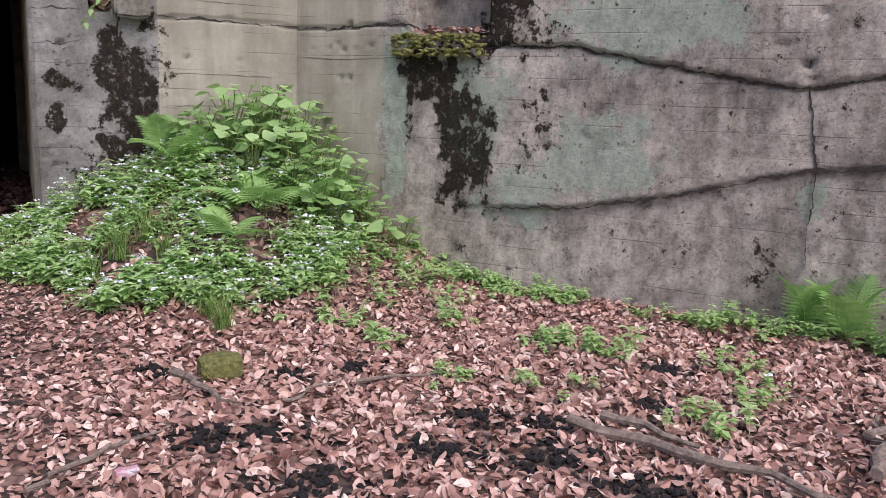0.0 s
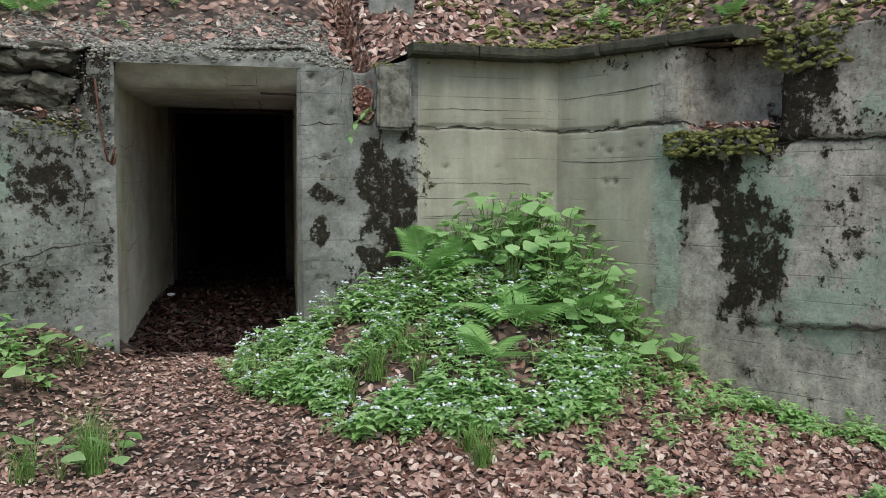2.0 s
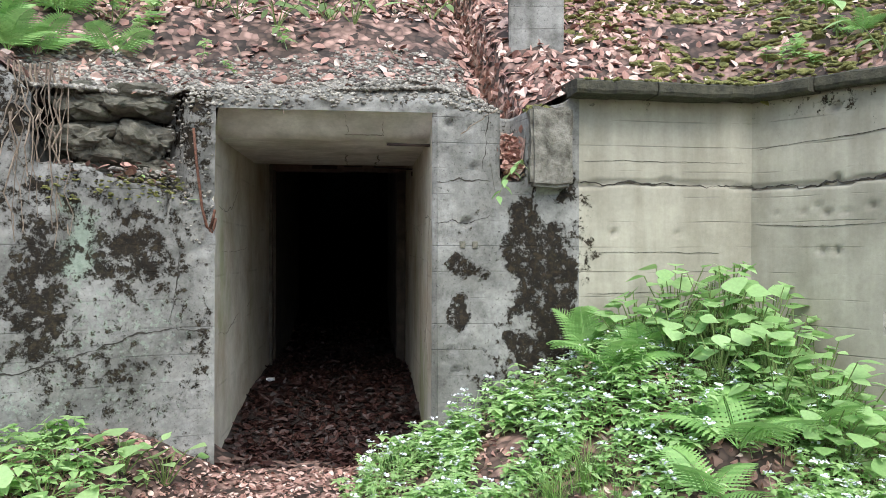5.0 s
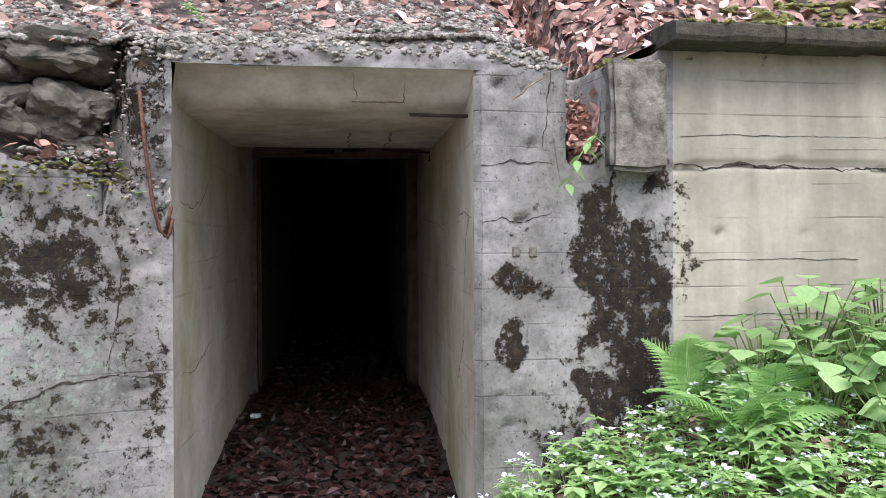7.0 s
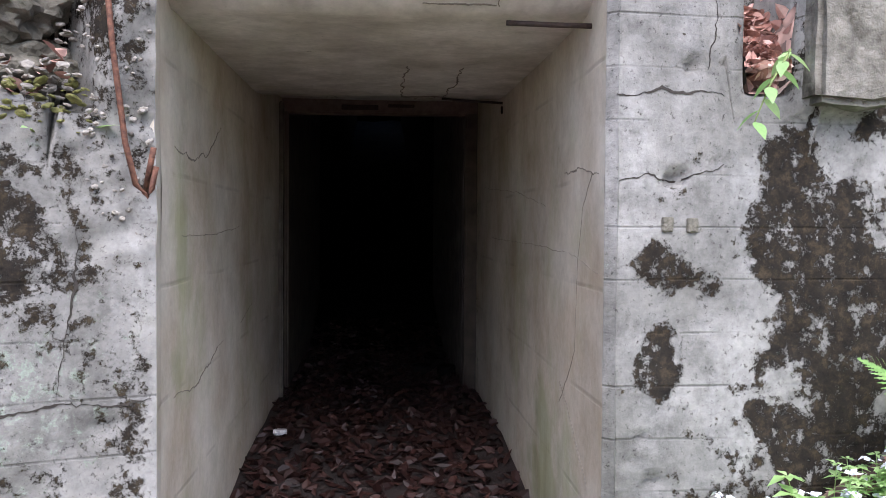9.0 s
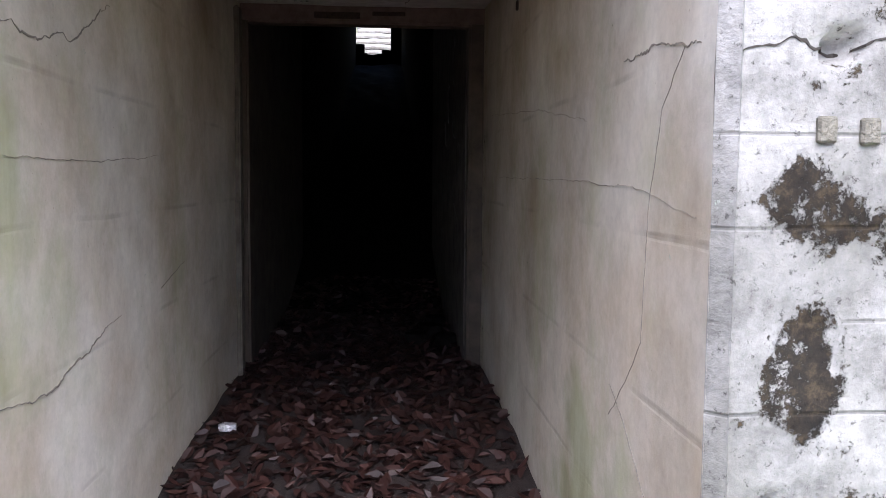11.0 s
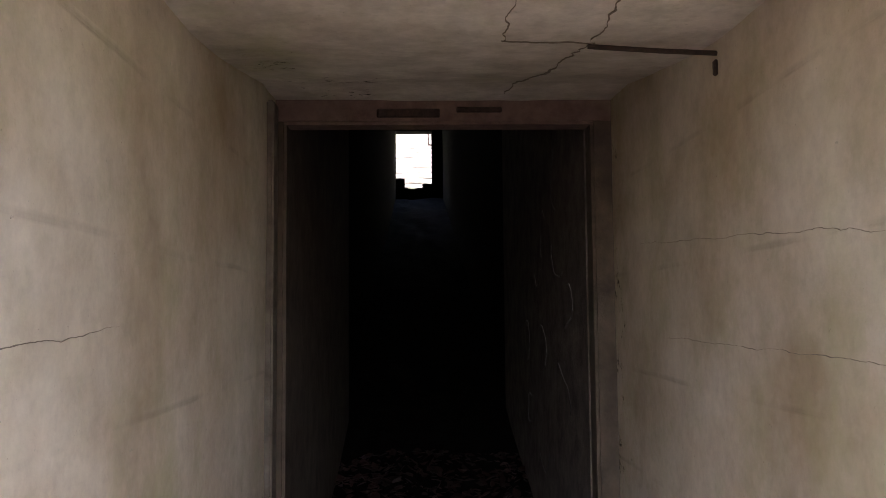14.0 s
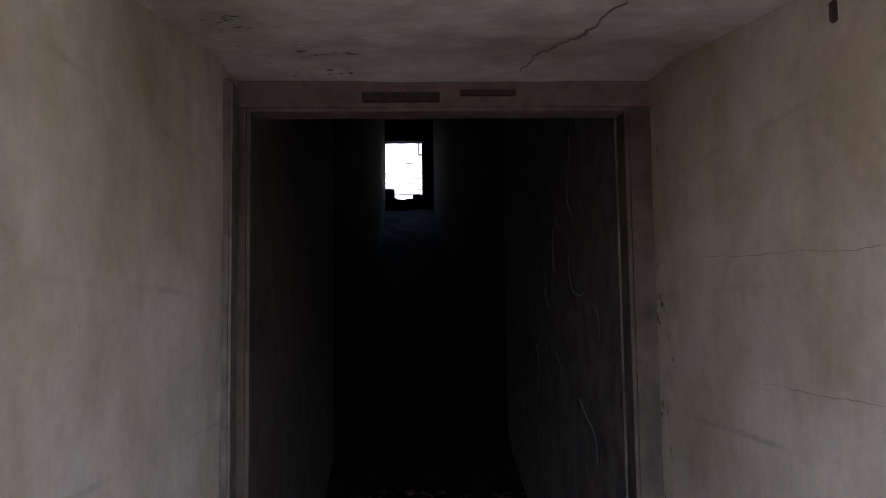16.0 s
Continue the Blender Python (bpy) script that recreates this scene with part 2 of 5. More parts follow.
def litter(name):
    """Trodden leaf litter: small flat scraps of leaf in dry leaf colours over dark soil."""
    m, t, b = mat(name, 0.85)
    v = node(t, "ShaderNodeTexVoronoi", Scale=16.0, Randomness=1.0)
    warp = t.nodes.new("ShaderNodeVectorMath")
    warp.operation = "ADD"
    nv = node(t, "ShaderNodeTexNoise", Scale=9.0, Detail=3.0)
    t.links.new(coords(t), nv.inputs["Vector"])
    sc = t.nodes.new("ShaderNodeVectorMath")
    sc.operation = "SCALE"
    sc.inputs["Scale"].default_value = 0.08
    t.links.new(nv.outputs["Color"], sc.inputs[0])
    t.links.new(coords(t), warp.inputs[0])
    t.links.new(sc.outputs[0], warp.inputs[1])
    t.links.new(warp.outputs[0], v.inputs["Vector"])
    sp = t.nodes.new("ShaderNodeSeparateColor")
    t.links.new(v.outputs["Color"], sp.inputs[0])
    col = ramp(t, sp.outputs[0], [(0, (0.045, 0.033, 0.026)), (0.4, (0.11, 0.072, 0.058)), (0.6, (0.27, 0.17, 0.14)), (1, (0.46, 0.3, 0.25))])
    edge = ramp(t, v.outputs["Distance"], [(0.25, (1, 1, 1)), (0.6, (0.35, 0.33, 0.32))])
    col = mix(t, 0.8, col, edge, "MULTIPLY")
    col = mix(t, 0.4, col, ramp(t, noise_tex(t, 2.0, 4), [(0.35, (0.5, 0.48, 0.46)), (0.65, (1.1, 1.08, 1.05))]), "MULTIPLY")
    t.links.new(col, b.inputs["Base Color"])
    bump(t, b, sp.outputs[1], 0.7, 0.02)
    return m


MAT_LITTER = litter("leaf_litter_ground")
MAT_SOIL = plain("dark_forest_soil", (0.045, 0.033, 0.026), (0.17, 0.115, 0.09), 22, strength=1.0, dist=0.03)
# A much darker earth than the soil above, for the tunnel floor.
MAT_FLOOR = plain("dark_tunnel_earth", (0.01, 0.006, 0.005), (0.035, 0.02, 0.016), 22, strength=1.0, dist=0.03)
MAT_CHAR = plain("black_humus", (0.008, 0.007, 0.008), (0.03, 0.026, 0.026), 60, strength=1.0, dist=0.02, island=0.3)
MAT_MOSS = plain("moss", (0.11, 0.12, 0.03), (0.34, 0.33, 0.11), 40, strength=1.0, dist=0.02, island=0.3)
MAT_STONE = plain("mossy_stone", (0.045, 0.045, 0.03), (0.21, 0.195, 0.155), 12, strength=1.0, dist=0.02)
MAT_WOOD = plain("dead_wood", (0.1, 0.075, 0.06), (0.3, 0.24, 0.2), 35, strength=0.9)
MAT_ROOT = plain("dry_root", (0.12, 0.085, 0.06), (0.32, 0.26, 0.2), 50, island=0.4)
MAT_RUST = plain("rusty_iron", (0.05, 0.022, 0.015), (0.2, 0.09, 0.055), 60, rough=0.75, metal=0.3)
MAT_DARKIRON = plain("dark_iron", (0.02, 0.015, 0.014), (0.07, 0.045, 0.035), 60, rough=0.7, metal=0.4)
MAT_CRACK = plain("crack_shade", (0.02, 0.017, 0.014), (0.05, 0.043, 0.034), 50)
MAT_LEAF = dry_leaf("dry_beech_leaf")
# Red-brown soaked leaf, its colour cut further for the dimness of the tunnel.
MAT_WET_DIM_LEAF = dry_leaf("wet_dimmed_leaf", (0.058, 0.025, 0.02))
MAT_GREEN = foliage("broad_green_leaf", (0.26, 0.45, 0.15), (0.46, 0.66, 0.3), 0.4)
MAT_FERN = foliage("fern_green", (0.22, 0.42, 0.12), (0.36, 0.58, 0.2), 0.4)
MAT_HERB = foliage("herb_green", (0.3, 0.5, 0.17), (0.56, 0.75, 0.36), 0.45)
MAT_GRASS = foliage("grass_green", (0.13, 0.26, 0.06), (0.3, 0.46, 0.13), 0.4)
MAT_STEM = plain("green_stem", (0.1, 0.15, 0.04), (0.2, 0.26, 0.09), 30)
MAT_FLOWER = plain("white_petals", (0.68, 0.72, 0.78), (0.85, 0.86, 0.9), 40, rough=0.6)
MAT_VIOLET = plain("violet_petals", (0.3, 0.11, 0.38), (0.5, 0.24, 0.58), 40, rough=0.6)
MAT_EXIT = plain("pale_leafy_earth", (0.12, 0.15, 0.07), (0.34, 0.33, 0.25), 9, strength=1.0, dist=0.03)
MAT_STEP = plain("pale_stone_steps", (0.22, 0.21, 0.19), (0.4, 0.39, 0.36), 8)
MAT_FOIL = plain("crumpled_foil", (0.5, 0.5, 0.52), (0.8, 0.8, 0.82), 60, rough=0.35, metal=0.5)
MAT_WRAP = plain("faded_wrapper", (0.5, 0.08, 0.14), (0.7, 0.68, 0.72), 25, rough=0.5)
MAT_CHALK = plain("faded_white_paint", (0.07, 0.067, 0.065), (0.16, 0.16, 0.16), 60)


# ---- mesh helpers ----
def mesh_of(name, verts, faces, material, growth=None, shade=False, index=None):
    me = bpy.data.meshes.new(name)
    me.from_pydata([tuple(v) for v in verts], [], faces)
    for mm in (material if isinstance(material, (list, tuple)) else [material]):
        me.materials.append(mm)
    if growth is not None:
        a = me.color_attributes.new("growth", "FLOAT_COLOR", "POINT")
        a.data.foreach_set("color", np.asarray(growth, np.float32).ravel())
    if shade:
        me.polygons.foreach_set("use_smooth", [True] * len(faces))
    if index is not None:
        me.polygons.foreach_set("material_index", index)
    me.update()
    return me


def thing(name, me, label="", category="", group="", kind="", m=None):
    ob = new(name, me)
    m = m or Matrix.Identity(4)
    ob.matrix_world = TUN @ m if name in IN_TUNNEL else m
    return tagged(ob, label, category, group, kind)


def part(name, me, parent, label="", m=None):
    ob = new(name, me)
    ob.parent = parent
    if m is not None:
        ob.matrix_basis = m
    if label:
        ob["label"] = label
    return ob


def bm_mesh(name, bm, material, shade=False):
    me = bpy.data.meshes.new(name)
    bm.to_mesh(me)
    bm.free()
    me.materials.append(material)
    if shade:
        me.polygons.foreach_set("use_smooth", [True] * len(me.polygons))
    return me


def relief(at, s0, s1, z0, z1, ds, dz, off, growth, hole=None, thick=0.3, top=None, knee=0.0):
    """A wall face with relief: at(s, d, z) lays it out, off(s, z) is how far it stands out; closed by a flat back and edges."""
    ns, nzz = int(round((s1 - s0) / ds)) + 1, int(round((z1 - z0) / dz)) + 1
    ss, zs = np.linspace(s0, s1, ns), np.linspace(z0, z1, nzz)
    kz = min(zs, key=lambda q: abs(q - knee))
    verts, cols, faces = [], [], []
    for s in ss:
        t = top(s) if top else z1
        for z in zs:
            z_ = z0 + (z - z0) * (t - z0) / (z1 - z0)
            if knee and t > knee + 0.04:
                z_ = z if z <= kz else knee + (z - kz) * (t - knee) / (z1 - kz)
                z_ = z_ * knee / kz if z <= kz else z_
            verts.append(at(s, off(s, z_), z_))
            cols.append((*growth(s, z_), 1))
    for i in range(ns - 1):
        for j in range(nzz - 1):
            if hole and hole((ss[i] + ss[i + 1]) / 2, (zs[j] + zs[j + 1]) / 2):
                continue
            a = i * nzz + j
            faces.append((a, a + nzz, a + nzz + 1, a + 1))
    # flat back, joined to the rim on top and at both ends
    n0 = len(verts)
    for s in ss:
        t = top(s) if top else z1
        th = thick(s) if callable(thick) else thick
        verts.append(at(s, -th, t))
        verts.append(at(s, -th, z0))
        cols += [(0, 0, 0, 1)] * 2
    for i in range(ns - 1):
        a, b = i * nzz + nzz - 1, (i + 1) * nzz + nzz - 1
        faces.append((a, b, n0 + 2 * i + 2, n0 + 2 * i))
        if not (hole and hole((ss[i] + ss[i + 1]) / 2, (z0 + z1) / 2)):
            faces.append((n0 + 2 * i, n0 + 2 * i + 2, n0 + 2 * i + 3, n0 + 2 * i + 1))
    return verts, faces, cols


def tube(pts, radii, sides=6):
    """A tapered round bar along points."""
    verts, faces = [], []
    n = len(pts)
    for i, p in enumerate(pts):
        p = Vector(p)
        d = Vector(pts[min(i + 1, n - 1)]) - Vector(pts[max(i - 1, 0)])
        d.normalize()
        a = d.orthogonal().normalized()
        b = d.cross(a)
        r = radii[i] if isinstance(radii, (list, tuple)) else radii
        for k in range(sides):
            w = 2 * math.pi * k / sides
            verts.append(p + (a * math.cos(w) + b * math.sin(w)) * r)
    for i in range(n - 1):
        for k in range(sides):
            k2 = (k + 1) % sides
            faces.append((i * sides + k, i * sides + k2, (i + 1) * sides + k2, (i + 1) * sides + k))
    faces.append(tuple(range(sides - 1, -1, -1)))
    faces.append(tuple((n - 1) * sides + k for k in range(sides)))
    return verts, faces


def crack_mesh(at, pts, width, rnd, proud=0.003):
    """A jagged dark fissure along points of a wall."""
    line = []
    for (a, b), (c, d) in zip(pts, pts[1:]):
        k = max(2, int(math.hypot(c - a, d - b) / 0.01))
        for i in range(k):
            f = i / k
            line.append((a + (c - a) * f, b + (d - b) * f))
    line.append(pts[-1])
    up, dn = [], []
    for i, (a, b) in enumerate(line):
        c, d = line[min(i + 1, len(line) - 1)]
        e, f = line[max(i - 1, 0)]
        tx, tz = c - e, d - f
        q = math.hypot(tx, tz) or 1
        j = (0.02 * nz(a, b, 3, 7) + 0.012 * nz(a, b, 8, 22) + rnd.gauss(0, 0.0016)) * (1.0 if width > 0.0025 else 0.35)
        w = width * max(0.12, 0.5 + 0.9 * nz(a, b, 5, 11) + rnd.gauss(0, 0.12)) * (0.3 + 0.7 * math.sin(math.pi * (i + 0.5) / len(line)))
        nx, ny = -tz / q, tx / q
        up.append((a + nx * (j + w), b + ny * (j + w)))
        dn.append((a + nx * (j - w), b + ny * (j - w)))
    verts = [at(s, proud, z) for s, z in up] + [at(s, proud, z) for s, z in dn] + [at(s, -0.01, z) for s, z in up] + [at(s, -0.01, z) for s, z in dn]
    n = len(line)
    faces = []
    for i in range(n - 1):
        faces += [(i, n + i, n + i + 1, i + 1), (i, i + 1, 2 * n + i + 1, 2 * n + i), (n + i, 3 * n + i, 3 * n + i + 1, n + i + 1)]
    return verts, faces


def prism(poly, z0, z1):
    """An upright block on a plan outline; z1 may be a function of x and y, as z0."""
    f0 = z0 if callable(z0) else (lambda x, y: z0)
    f1 = z1 if callable(z1) else (lambda x, y: z1)
    n = len(poly)
    verts = [(x, y, f0(x, y)) for x, y in poly] + [(x, y, f1(x, y)) for x, y in poly]
    faces = [tuple(range(n - 1, -1, -1)), tuple(range(n, 2 * n))] + [(i, (i + 1) % n, n + (i + 1) % n, n + i) for i in range(n)]
    return verts, faces


def rock_mesh(name, size, seed, material, rough=0.25, flat=0.8):
    bm = bmesh.new()
    bmesh.ops.create_icosphere(bm, subdivisions=4, radius=1)
    for v in bm.verts:
        d = 1 + 0.07 * fbm(v.co.x, v.co.y, v.co.z + seed, 5, 3) + rough * fbm(v.co.x + seed, v.co.y, v.co.z, 1.1, 3) + 0.06 * nz(v.co.x, v.co.y + seed, v.co.z, 5)
        c = v.co * d
        c = Vector([max(-flat, min(flat, q)) for q in c])
        v.co = Vector((c.x * size[0], c.y * size[1], c.z * size[2]))
    return bm_mesh(name, bm, material, False)


# ---- ground ----
PEAK = Vector((3.15, 0.3))


def ground_z(x, y):
    if y > 0.25 or (Vector((x, y, 0)) - C).dot(M) > 0.25 or (Vector((x, y, 0)) - J).dot(NL) > 0.25 and x < J.x:
        return 0.1
    far = 0.03 * fbm(x, y, 0, 0.9, 3) + 0.012 * nz(x, y, 0, 6)
    x, y = unlay(x, y)
    r = (Vector((x, y)) - PEAK).length / 2.2
    mound = 0.74 * 0.5 * (1 + math.cos(math.pi * min(r, 1)))
    base = 0.24 * smooth(-2.7, -0.2, y) * smooth(4.6, 2.8, x)
    side = 0.32 * smooth(0.6, 0.0, x) * smooth(-2.6, -1.2, y)
    return base + mound + side + far


def ground_axis(lo, hi, step, reach):
    out = list(np.arange(lo, hi + 1e-6, step))
    g, d = [], step
    v = hi
    while v < reach:
        d *= 1.35
        v += d
        g.append(v)
    h, d, v = [], step, lo
    while v > -reach:
        d *= 1.35
        v -= d
        h.append(v)
    return h[::-1] + out + g


gx, gy = ground_axis(-2.5, 7.5, 0.07, 900), ground_axis(-7.0, 0.6, 0.07, 900)
gv = [(x, y, ground_z(x, y)) for x in gx for y in gy]
gn = len(gy)
gf = [(i * gn + j, (i + 1) * gn + j, (i + 1) * gn + j + 1, i * gn + j + 1) for i in range(len(gx) - 1) for j in range(gn - 1)]
ground = thing("ground", mesh_of("ground", gv, gf, MAT_LITTER, shade=True), "dark forest soil under a cover of fallen leaves", "ground", kind="structure")

# ---- facade with the doorway ----
PITS = [(0.09, 2.27, 0.028), (0.21, 2.25, 0.022), (0.25, 2.01, 0.026), (0.2, 1.68, 0.03), (0.1, 0.92, 0.02), (0.14, 0.79, 0.022), (-1.42, 1.0, 0.02), (1.2, 1.62, 0.02), (1.65, 1.62, 0.015)]
rnd = random.Random(4)
PITS += [(rnd.uniform(0.03, 0.5), rnd.uniform(0.45, 2.2), rnd.uniform(0.006, 0.014)) for _ in range(40)]
PITS += [(rnd.uniform(-3.2, -1.4), rnd.uniform(0.2, 1.5), rnd.uniform(0.006, 0.016)) for _ in range(40)]
FTOP = [(-6, 2.55), (-2.4, 2.5), (-2.25, 2.34), (-1.55, 2.36), (-1.45, 2.42), (-0.7, 2.48), (0.0, 2.52), (0.2, 2.46), (0.4, 2.36), (0.6, 2.36), (0.86, 2.4), (0.9, 2.45), (2.3, 2.45)]
LINTEL = 2.332


def facade_top(s):
    return lerp(FTOP, s) + (0.03 * nz(s, 3, 0, 6) if s < 0.9 else 0)


def lintel_z(s):
    return LINTEL + 0.004 * nz(s, 0, 0, 9)


def ledge_z(s):
    return 1.99 - 0.15 * smooth(-2.2, -1.5, s) + 0.05 * nz(s, 7, 0, 5)


def facade_off(s, z):
    d = 0.008 * fbm(s, z, 0, 2.5, 4) if s < 0.95 else 0.003 * nz(s, z, 0, 3)
    if -2.25 < s < -1.42 and z > ledge_z(s):
        d -= 0.34 * smooth(0, 0.03, z - ledge_z(s)) * smooth(-2.25, -2.2, s) * smooth(-1.42, -1.5, s)
    if s < 0.55 and z > 2.2:                      # spalled lintel
        d += 0.03 * fbm(s, z, 2, 9, 4) * smooth(2.33, 2.37, z) - 0.07 * smooth(2.38, 2.52, z)
    if -1.5 < s < -1.2 and z > 1.45:              # broken left shoulder
        d += 0.03 * fbm(s, z, 5, 11, 4)
    if 0.4 < s < 0.62 and z > 1.9:                # open joint filled with leaves
        d -= 0.25 * smooth(0.42, 0.46, s) * smooth(0.6, 0.56, s) * smooth(1.93, 1.99, z)
    if s > 0.9 and abs(z - (1.92 - 0.02 * math.sin(s * 3))) < 0.012:
        d -= 0.025
    if 0.58 < s < 0.88 and 1.88 < z:
        d += 0.05 * smooth(0.58, 0.62, s) * smooth(0.88, 0.84, s)
    for a, b, r in PITS:
        if abs(s - a) < r * 2 and abs(z - b) < r * 2:
            d -= 1.6 * r * smooth(r * 1.4, r * 0.6, math.hypot(s - a, z - b))
    return d


def facade_tones(s, z):
    if s > 0.95:
        # Darker towards the top: the slab's overhang shade painted in with the stains.
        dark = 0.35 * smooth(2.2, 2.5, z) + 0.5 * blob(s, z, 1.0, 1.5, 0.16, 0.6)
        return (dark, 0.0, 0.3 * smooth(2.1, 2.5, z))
    d = blob(s, z, 0.74, 1.25, 0.32, 0.85) * 1.1
    d = max(d, 0.85 * blob(s, z, 0.22, 1.4, 0.22, 0.1), 1.0 * blob(s, z, 0.14, 1.18, 0.08, 0.15), 0.7 * blob(s, z, 0.27, 1.74, 0.07, 0.1), 0.85 * blob(s, z, 0.72, 2.2, 0.14, 0.35), 0.26)
    d = max(d, 0.5 * blob(s, z, 0.45, 0.75, 0.4, 0.35))
    g = 0.0
    if s < -1.3:
        # Left of the doorway the dark base is higher, with blobs on top.
        d = 0.4 + 0.25 * fbm(s, z, 0, 1.6, 3) + 0.5 * blob(s, z, -1.65, 1.45, 0.3, 0.25) + 0.3 * blob(s, z, -2.2, 1.3, 0.12, 0.8)
        d += 0.12 * smooth(-1.6, -1.5, s) * smooth(1.5, 1.7, z)
        g = 0.8 * blob(s, z, -2.0, 1.58, 0.17, 0.24) + 0.35 * blob(s, z, -2.0, 1.0, 0.8, 0.8)
    elif s < 0.5 and z > 2.3:
        d = max(d, 0.3)
    return (d, g, 0.3 * smooth(-1.5, -1.2, s) * smooth(-1.1, -1.25, s))


def facade_hole(s, z):
    return SL < s < 0 and z < LINTEL


fv, ff, fc = relief(fac, SL - 0.03 * 157, SL + 0.03 * 75, -0.4, 2.6, 0.03, 0.022, facade_off, facade_tones, facade_hole, lambda s: 0.06 if -1.3 < s < 0.4 else 0.4, facade_top, LINTEL)
facade = thing("wall_facade", mesh_of("wall_facade", fv, ff, MAT_FACADE, fc, True), "weathered grey bunker facade of board-marked concrete, mossy and pitted", "wall", kind="structure")
fv, ff, fc = relief(fac, SL + 0.03 * 75, SC + 0.1, -0.2, 2.45, 0.03, 0.02, facade_off, facade_tones, None, 0.28)
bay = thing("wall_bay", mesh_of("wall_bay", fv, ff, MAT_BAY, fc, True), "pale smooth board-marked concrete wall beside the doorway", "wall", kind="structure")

# ---- wing wall ----
CR1 = [(0, 1.91), (0.5, 1.9), (1.2, 1.94), (2.05, 1.77), (2.86, 1.77), (2.95, 1.74), (3.75, 1.6), (4.35, 1.51), (4.77, 1.6), (6, 1.75), (9, 1.9)]
CR2 = [(0, 0.4), (2.13, 0.58), (2.86, 0.64), (3.65, 0.8), (4.18, 0.96), (4.47, 1.02), (4.85, 1.06), (6, 1.0), (9, 0.9)]
WPITS = [(4.22, 1.78, 0.024), (4.42, 1.97, 0.024), (4.36, 1.66, 0.03), (4.4, 1.57, 0.024), (0.66, 1.93, 0.03), (0.65, 2.36, 0.03), (0.6, 1.74, 0.02), (0.42, 1.75, 0.016), (0.52, 1.78, 0.014), (0.72, 1.74, 0.018), (0.9, 1.77, 0.02), (0.66, 1.52, 0.022), (0.55, 1.52, 0.02), (0.2, 1.74, 0.014)]
WPITS += [(rnd.uniform(2.0, 5), rnd.uniform(0.2, 1.7), rnd.uniform(0.005, 0.014)) for _ in range(60)]


def wing_off(w, z):
    c1, c2 = lerp(CR1, w), lerp(CR2, w)
    d = 0.004 * nz(w, z, 0, 3) + smooth(1.0, 2.2, w) * 0.012 * fbm(w, z, 3, 2, 3)
    edge = 0.01 * nz(w, z, 9, 14)
    d += smooth(1.8, 2.4, w) * (0.035 * smooth(-0.008, 0.012, z - c1 + edge) - 0.03 * smooth(0.008, -0.012, z - c2 + edge))
    if abs(z - c1 + edge) < 0.011:
        d -= 0.03
    if w > 1.9 and abs(z - c2 + edge) < 0.01:
        d -= 0.02
    if 1.28 < w < 2.12 and z > 1.8:               # broken-out hollow over the ledge
        d -= 0.3 * smooth(1.28, 1.45, w) * smooth(2.12, 2.02, w) * smooth(1.8 + 0.1 * nz(w, 0, 0, 4), 1.9, z)
    if 1.2 < w < 2.1 and 1.62 < z < 1.82:
        d += 0.07 * smooth(1.62, 1.74, z)
    for a, b, r in WPITS:
        if abs(w - a) < r * 2 and abs(z - b) < r * 2:
            d -= 1.6 * r * smooth(r * 1.4, r * 0.6, math.hypot(w - a, z - b))
    return d


def wing_tones(w, z):
    d = max(1.1 * blob(w, z, 1.5, 1.6, 0.3, 0.28), 1.15 * blob(w, z, 1.75, 1.2, 0.13, 0.75), 0.7 * blob(w, z, 1.35, 1.4, 0.1, 0.5), 0.85 * blob(w, z, 1.95, 1.0, 0.34, 0.75), 1.05 * blob(w, z, 2.2, 2.0, 0.4, 0.4), 0.5 * blob(w, z, 2.6, 1.2, 0.3, 0.5), 0.5 * blob(w, z, 2.6, 1.85, 0.5, 0.2))
    # The last term darkens the wall towards its top, all along.
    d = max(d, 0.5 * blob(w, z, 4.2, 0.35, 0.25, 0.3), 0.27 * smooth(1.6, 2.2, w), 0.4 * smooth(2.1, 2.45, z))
    g = 1.5 * max(0.85 * blob(w, z, 1.2, 1.25, 0.18, 0.8), 0.85 * blob(w, z, 3.05, 1.02, 0.55, 0.34), 0.9 * blob(w, z, 3.3, 1.98, 0.7, 0.4), 0.75 * blob(w, z, 2.0, 1.3, 0.4, 0.5), 0.6 * blob(w, z, 2.4, 0.7, 0.5, 0.3), 0.6 * blob(w, z, 4.45, 0.8, 0.1, 0.2))
    return (d, min(g, 0.82), 0.15 * smooth(0.5, 0.1, z))


wv, wf, wc = relief(wng, 0.0, 9.0, -0.4, 2.45, 0.035, 0.02, wing_off, wing_tones, None, 0.35)
rows_w = int(round(2.85 / 0.02)) + 1
pale_w = [int((f[0] // rows_w) * 0.035 < 1.04 + 0.12 * nz(2, (f[0] % rows_w) * 0.02, 0, 3) and f[0] < rows_w * 257) for f in wf]
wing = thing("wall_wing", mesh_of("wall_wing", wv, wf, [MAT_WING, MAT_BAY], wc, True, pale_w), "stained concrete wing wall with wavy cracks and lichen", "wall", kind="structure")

# ---- tunnel ----
def right_at(s, d, z):
    return Vector((XR - d, s, z))


def left_at(s, d, z):
    return Vector((XL + d, s, z))


def tun_off(s, z):
    return 0.004 * fbm(s, z, 1, 2, 3)


